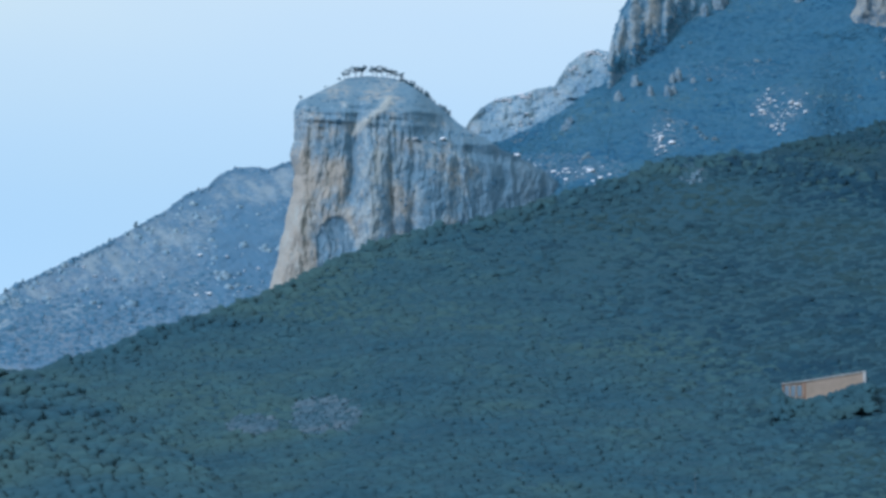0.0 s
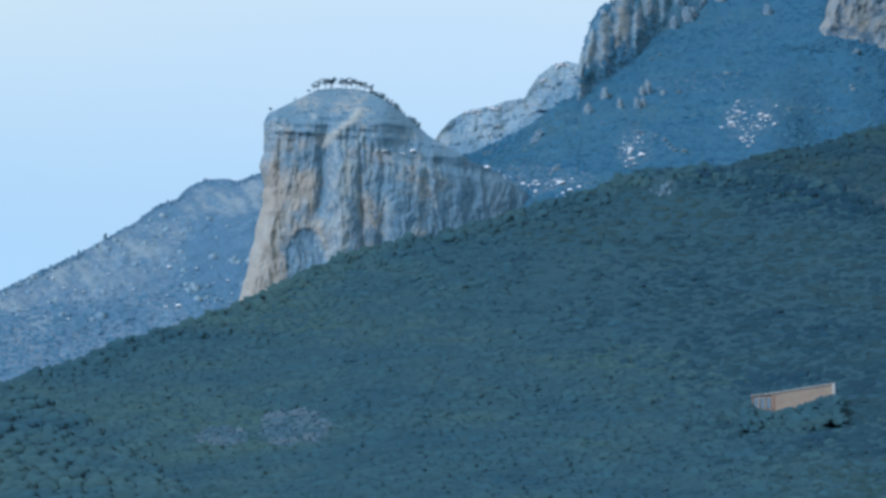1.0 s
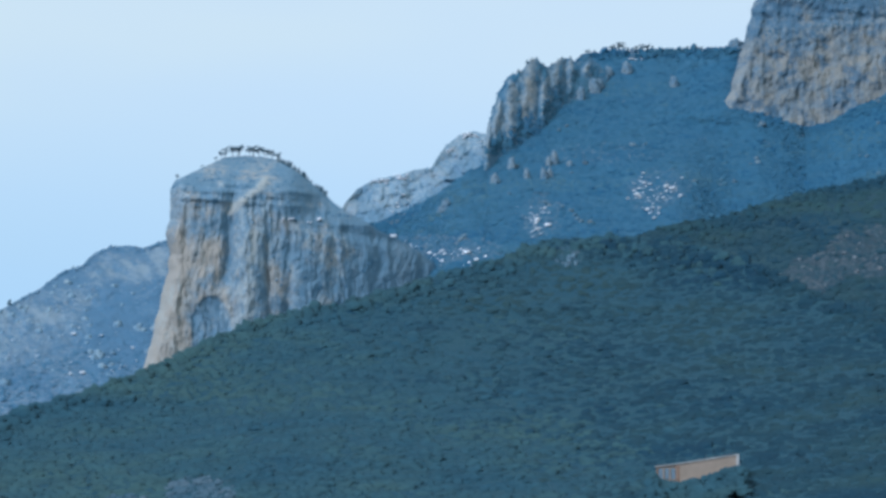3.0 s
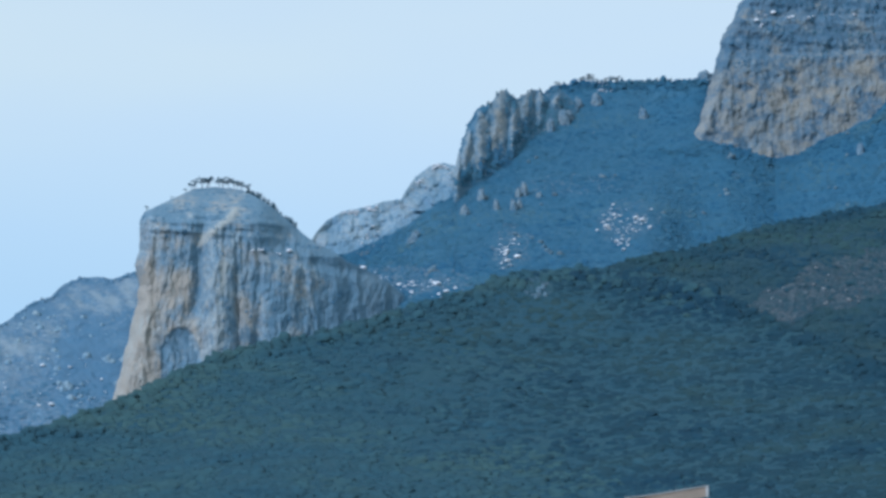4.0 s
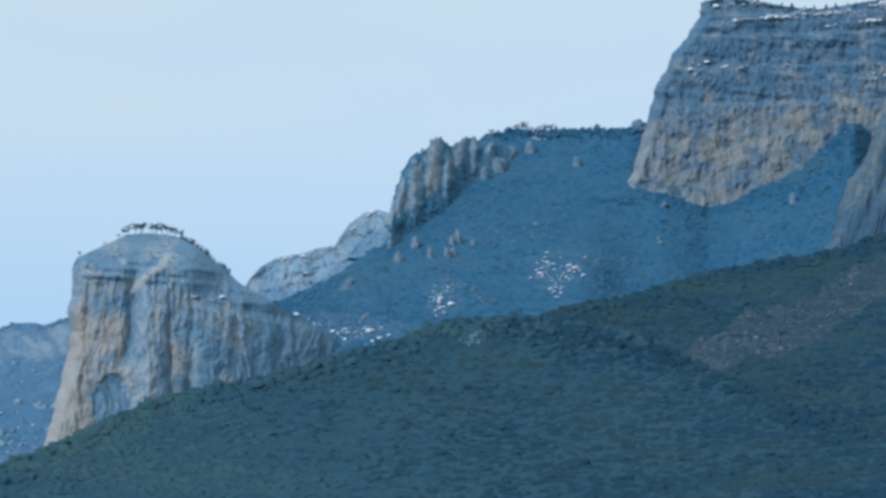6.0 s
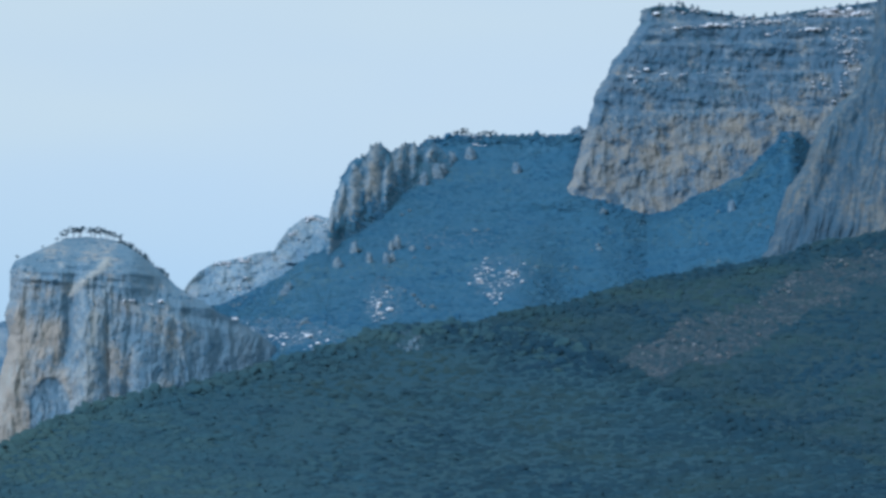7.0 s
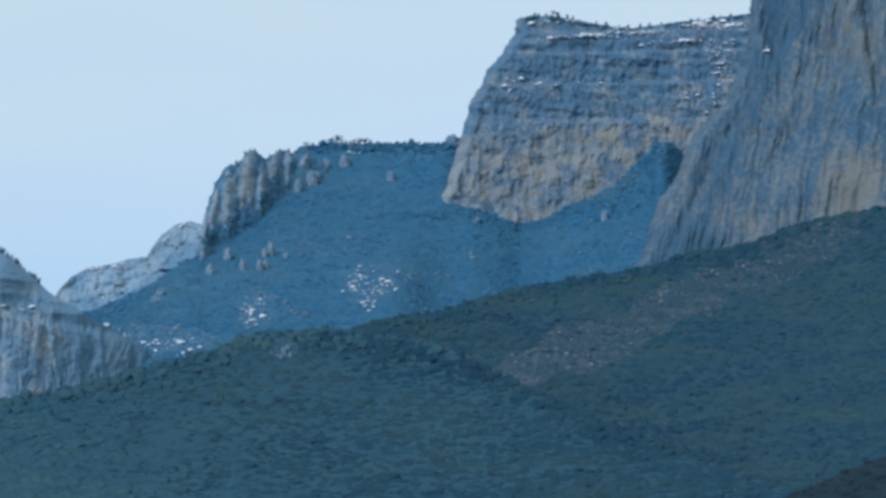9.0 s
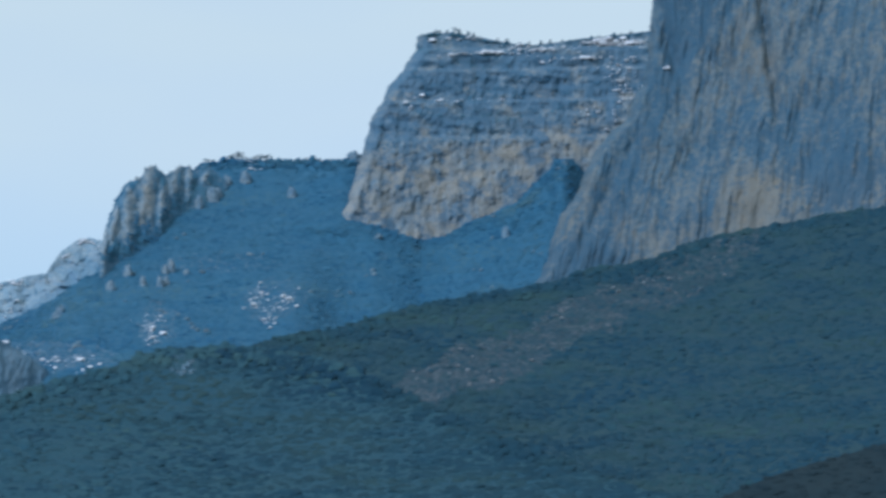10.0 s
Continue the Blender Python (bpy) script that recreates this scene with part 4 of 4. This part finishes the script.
snow("big", [(16.0, 15.2, 0.06, 0.06, 5)], "small snow patch in a gully")


# ---- crags on the mountainside ----
def crag(az, el0, el1, width, label, mat=M_CRAG, key="mid"):
    """A knobbly limestone pillar, rooted in the slope."""
    d = float(distance_on(key, az, el0)[0])
    foot = place(np.array([az]), np.array([el0]), np.array([d]))[0]
    h = 0.72 * d * (math.tan(radians(el1)) - math.tan(radians(el0)))
    r = d * radians(width) / 2 * 0.85
    seed = rng.uniform(0, 500)
    nu, nv = 44, 40
    u = np.linspace(0, 2 * math.pi, nu, endpoint=False)[None]
    v = np.linspace(0, 1, nv)[:, None]
    body = np.clip(1.2 - 0.35 * v, 0, 2) * np.sqrt(np.clip(1 - v ** 6, 0.0, 1))
    rr = r * body * (1 + 0.5 * ridged(np.cos(u) * 1.6 + seed, np.sin(u) * 1.9 + v * 0, v * 1.5, 5) + 0.3 * fbm(np.cos(u) * 3 + seed, np.sin(u) * 3, v * 6, 4))
    z = -0.35 * h + 1.35 * h * v + 0.7 * h * v * fbm(np.cos(u) * 1.7 * body + seed, np.sin(u) * 1.7 * body, v * 2, 4)
    p = np.stack([rr * np.cos(u), rr * np.sin(u) * 1.2 + 0.25 * z, z + 0 * u], -1) + foot
    i = (np.arange(nv - 1)[:, None] * nu + np.arange(nu)[None]).ravel()
    k = (np.arange(nv - 1)[:, None] * nu + (np.arange(nu)[None] + 1) % nu).ravel()
    me = fast_mesh("crag", p.reshape(-1, 3), np.stack([i, k, k + nu, i + nu], 1))
    me.materials.append(mat)
    return tagged(new("crag", me), label, "rock", group="crags on the mountainside")


for a, e0, e1, w in ((5.02, 11.0, 11.36, 0.17), (4.90, 10.95, 11.22, 0.12), (4.43, 10.7, 10.99, 0.13), (4.80, 10.68, 11.0, 0.15), (4.92, 10.72, 10.98, 0.13), (5.35, 10.95, 11.1, 0.12), (2.70, 10.05, 10.33, 0.20), (2.6, 10.0, 10.15, 0.16), (12.2, 11.75, 12.05, 0.16), (4.1, 10.9, 11.2, 0.18), (3.75, 10.6, 10.85, 0.2), (5.9, 12.5, 12.9, 0.25), (7.6, 12.6, 12.85, 0.2), (5.6, 12.35, 12.7, 0.18), (8.95, 13.35, 13.62, 0.35), (6.2, 12.85, 13.1, 0.2), (6.6, 12.9, 13.2, 0.22), (5.75, 12.75, 13.1, 0.28), (6.0, 12.6, 12.85, 0.2)):
    crag(a, e0, e1, 0.85 * w, "small pale limestone crag among dark pines")
for a, e0, e1, w in ((5.42, 9.02, 9.14, 0.12), (5.33, 8.97, 9.1, 0.10), (5.47, 8.88, 8.98, 0.08), (5.28, 8.83, 8.95, 0.08)):
    crag(a, e0, e1, w, "small pale outcrop on the wooded hill", M_BOULDER, "near")


# ---- single trees on the skylines ----
def part(name, me, mat, parent, label=""):
    me.materials.append(mat)
    ob = new(name, me)
    ob.parent = parent
    if label:
        tagged(ob, label)
    return ob


def tube(points, radii, sides=7):
    """A tapered, bent round bar."""
    pts = [Vector(p) for p in points]
    vs, fs = [], []
    for k, (p, r) in enumerate(zip(pts, radii)):
        along = (pts[min(k + 1, len(pts) - 1)] - pts[max(k - 1, 0)]).normalized()
        a = along.orthogonal().normalized()
        b = along.cross(a)
        for j in range(sides):
            w = 2 * math.pi * j / sides
            vs.append(p + r * (math.cos(w) * a + math.sin(w) * b))
    for k in range(len(pts) - 1):
        for j in range(sides):
            i0, i1 = k * sides + j, k * sides + (j + 1) % sides
            fs.append((i0, i1, i1 + sides, i0 + sides))
    return fast_mesh("tube", np.array([tuple(v) for v in vs]), np.array(fs))


def pine(kind):
    """A wind-shaped pine, one unit high: a bare leaning trunk, limbs and flat tufts of needles, or a fuller cone."""
    root = new("pine_tree")
    lean = rng.uniform(-0.12, 0.12)
    part("trunk", tube([(0, 0, -0.15), (lean * 0.3, 0, 0.3), (lean, 0.02, 0.65), (lean * 1.3, 0, 0.9)], [0.045, 0.035, 0.024, 0.01]), M_BARK, root)
    vs, fs = [], []
    tufts = 22 if kind == "flat" else 34
    for k in range(tufts):
        a = rng.uniform(0, 2 * math.pi)
        if kind == "flat":
            z = rng.uniform(0.5, 1.0)
            r = rng.uniform(0.05, 0.5) * (1.15 - abs(z - 0.75))
            size = rng.uniform(0.06, 0.13)
        else:
            z = rng.uniform(0.12, 0.98)
            r = rng.uniform(0.0, 0.42) * (1.1 - z)
            size = rng.uniform(0.09, 0.17)
        v = ICO_V * size * (1 + 0.3 * rng.normal(size=(12, 1)).clip(-1.5, 1.5)) * (1.2, 1.2, 0.55) + (lean * z + r * math.cos(a), r * math.sin(a), z)
        fs.append(ICO_F + 12 * k)
        vs.append(v)
    part("crown", fast_mesh("crown", np.concatenate(vs), np.concatenate(fs)), M_NEEDLES, root)
    for k in range(3):
        a, z = k * 2.1 + rng.uniform(-0.4, 0.4), rng.uniform(0.5, 0.7)
        part("limb", tube([(lean * z, 0, z), (lean * z + 0.2 * math.cos(a), 0.2 * math.sin(a), z + 0.1), (lean * z + 0.36 * math.cos(a), 0.36 * math.sin(a), z + 0.14)], [0.018, 0.012, 0.006], 5), M_BARK, root)
    return root


PINES = {}
for kind, label in (("flat", "dark flat-topped pine on the rocky skyline"), ("full", "dark full-crowned pine on the skyline")):
    for k in range(3):
        PINES.setdefault(kind, []).append(tagged(pine(kind), label, "tree", group="skyline pines"))
used = set()


def stand(key, az, height, kind="flat", sink=0.0):
    """A pine on a land form's crest."""
    az_ = np.array([az])
    p = on_land(key, az_, np.array([60.0]))[0]
    k = int(rng.integers(0, 3))
    first = PINES[kind][k]
    m = pose(p[0], p[1], p[2] - sink, 0, 0, rng.uniform(0, 360)) @ Matrix.Diagonal((height * rng.uniform(0.9, 1.2), height, height, 1))
    if (kind, k) in used:
        ob = copy_thing(first, Matrix())
    else:
        ob = first
        used.add((kind, k))
    ob.matrix_basis = m


for a, h in ((-1.95, 3.5), (-1.82, 6), (-1.74, 7), (-1.56, 9), (-1.46, 8.5), (-1.41, 9), (-1.18, 7), (-1.10, 9), (-0.98, 8), (-0.86, 8.5), (-0.8, 7), (-0.70, 7), (-0.6, 6), (-2.95, 4), (-2.3, 2.5)):
    stand("tower", a, h, "flat")
for a in np.arange(-0.55, 0.5, 0.07):
    stand("tower", a + rng.uniform(-0.03, 0.03), rng.uniform(3.0, 5.5), "full", 1.2)
for a in np.arange(3.62, 5.6, 0.13):
    stand("crest", a + rng.uniform(-0.05, 0.05), rng.uniform(2.5, 5.0), "full", 0.8)
for a, h in ((5.6, 7), (5.75, 8), (5.9, 6), (6.1, 7), (6.3, 9), (6.42, 11), (6.5, 9), (6.62, 6), (6.8, 8), (6.95, 9), (7.05, 9), (7.15, 7), (5.3, 5), (4.9, 5), (4.2, 6), (7.9, 5), (8.2, 5), (8.6, 5), (8.4, 4)):
    stand("mid", a, h, "flat" if h > 7 else "full", 0.5)
for a, h in ((10.9, 10), (11.0, 8), (11.2, 8), (11.42, 14), (11.5, 12), (11.72, 11), (11.85, 9), (12.4, 8), (12.62, 10), (13.1, 9), (13.35, 10), (13.55, 9), (13.8, 6), (14.4, 7), (14.55, 6), (14.85, 8), (15.0, 6), (15.2, 8), (10.45, 5), (12.9, 6)):
    stand("mesa", a, 0.5 * h, "full" if h < 13 else "flat", 0.6)
for a, h in ((-6.5, 6), (-7.05, 4), (-5.2, 3), (-8.85, 4), (-9.2, 4)):
    stand("left", a, h, "full", 0.5)


# ---- the building on the hill ----
def solid(points, top):
    """A prism over a plan of corners, with a height of its own above each corner."""
    n = len(points)
    bm = bmesh.new()
    lo = [bm.verts.new((x, y, -6.0)) for x, y in points]
    hi = [bm.verts.new((x, y, h)) for (x, y), h in zip(points, top)]
    bm.faces.new(lo[::-1])
    bm.faces.new(hi)
    for k in range(n):
        bm.faces.new((lo[k], lo[(k + 1) % n], hi[(k + 1) % n], hi[k]))
    bmesh.ops.recalc_face_normals(bm, faces=bm.faces)
    me = bpy.data.meshes.new("solid")
    bm.to_mesh(me)
    bm.free()
    return me


def box(x0, x1, y0, y1, z0, z1, bevel=0.03):
    bm = bmesh.new()
    bmesh.ops.create_cube(bm, size=1)
    for v in bm.verts:
        v.co = ((x0 + x1) / 2 + v.co.x * (x1 - x0), (y0 + y1) / 2 + v.co.y * (y1 - y0), (z0 + z1) / 2 + v.co.z * (z1 - z0))
    bmesh.ops.bevel(bm, geom=bm.edges[:], offset=bevel, segments=1, affect="EDGES")
    me = bpy.data.meshes.new("box")
    bm.to_mesh(me)
    bm.free()
    return me


house_d = float(distance_on("near", 7.9, 4.2)[0])
unit = house_d * radians(1.0)                          # metres to a degree at the house
house = tagged(new("hillside_building"), "beige plastered building with a rising white roof edge", "building")
hp = place(np.array([7.55]), np.array([4.30]), np.array([house_d]))[0]
house.matrix_basis = pose(hp[0], hp[1], hp[2], 0, 0, -7.6)
W0, W1 = -0.42 * unit, 1.30 * unit                       # ends of the facade
H0, HM, H1 = 0.34 * unit, 0.385 * unit, 0.585 * unit     # roof heights: far end, corner of the hall, high end
part("hall_wall", solid([(0, 0), (W1, 0), (W1, 10), (0, 10)], [HM - 0.25, H1 - 0.25, H1 - 0.25, HM - 0.25]), M_PLASTER, house)
part("wing_wall", solid([(W0, 0.6), (0, 0.6), (0, 9), (W0, 9)], [H0 - 0.3, HM - 0.3, HM - 0.3, H0 - 0.3]), M_PLASTER, house)
bm_roof = bmesh.new()
for x0, x1, h0, h1, y0, y1 in ((W0 - 0.4, 0.0, H0, HM, -0.1, 9.4), (0.0, W1 + 0.2, HM, H1, -0.35, 10.4)):
    q = [bm_roof.verts.new(c) for c in ((x0, y0, h0 - 0.3), (x1, y0, h1 - 0.3), (x1, y1, h1 - 0.3), (x0, y1, h0 - 0.3), (x0, y0, h0), (x1, y0, h1), (x1, y1, h1), (x0, y1, h0))]
    for f in ((3, 2, 1, 0), (4, 5, 6, 7), (0, 1, 5, 4), (1, 2, 6, 5), (2, 3, 7, 6), (3, 0, 4, 7)):
        bm_roof.faces.new([q[k] for k in f])
me_roof = bpy.data.meshes.new("roof")
bm_roof.to_mesh(me_roof)
bm_roof.free()
part("roof", me_roof, M_WHITE, house, "pale flat roof rising along the hall")
part("end_pilaster", box(W1 - 0.75, W1 + 0.1, -0.25, 0.2, -5, H1 - 0.32), M_WHITE, house, "white end pilaster")
for k in range(4):
    x = W0 + 0.1 + k * (-W0 - 0.4) / 3
    part("column", box(x, x + 0.4, 0.1, 0.62, -5, H0 - 0.32 + (HM - H0) * k / 3.2), M_BROWN if k in (0, 3) else M_PLASTER, house, "brown clad column" if k in (0, 3) else "beige column")
for k in range(3):
    x = W0 + 0.62 + k * (-W0 - 0.4) / 3
    w = (-W0 - 0.4) / 3 - 0.65
    win = part("window", box(x - 0.08, x + w + 0.08, 0.44, 0.58, 0.9, H0 - 0.75), M_WHITE, house)
    part("pane", box(x, x + w, 0.40, 0.46, 1.0, H0 - 0.85, 0.01), M_GLASS, win)
part("cladding", box(0.25, 0.95, -0.12, 0.03, -5, HM - 0.4), M_BROWN, house, "strip of brown cladding")
for x, h in ((0.25 * unit, 0.9), (0.62 * unit, 1.5), (0.14 * unit, 0.7)):
    z = HM + (H1 - HM) * x / W1
    part("roof_mast", tube([(x, 2, z - 0.1), (x, 2, z + h)], [0.12, 0.1], 8), M_METAL, house, "small vent on the roof")

# crowns that stand before the building and hide its foot
az = np.tile(np.linspace(6.95, 8.95, 42), 5) + rng.uniform(-0.03, 0.03, 210)
step = np.repeat(np.arange(5), 42)
crown_top = np.interp(az, (6.95, 7.13, 7.35, 7.77, 7.86, 8.0, 8.3, 8.5, 8.65, 8.95), (4.56, 4.44, 4.31, 4.27, 4.40, 4.43, 4.44, 4.48, 4.58, 4.64)) - 0.1 * step - rng.uniform(0.0, 0.1, 210)
scatter("pine_grove", place(az, crown_top - 0.14, house_d - 6.0 - 5.0 * step + rng.uniform(-2, 2, 210)), rng.uniform(1.7, 2.7, 210), CROWN_NEAR, M_FOREST, "dark pines hiding the foot of the building", "trees", tall=(0.7, 1.0), sink=0.1, lean=0.36)

# a slender mast that rises out of the trees
md = float(distance_on("near", 5.28, 2.3)[0])
mp_ = place(np.array([5.28]), np.array([2.2]), np.array([md]))[0]
mast = tagged(new("mast"), "thin grey mast among the trees", "mast")
mast.matrix_basis = pose(mp_[0], mp_[1], mp_[2])
mast_h = md * (math.tan(radians(2.75)) - math.tan(radians(2.2)))
part("pole", tube([(0, 0, -1), (0, 0, mast_h)], [0.16, 0.1], 10), M_METAL, mast)
part("lamp_head", box(-0.5, 0.5, -0.2, 0.2, mast_h - 0.05, mast_h + 0.2), M_METAL, mast, "grey lamp head")
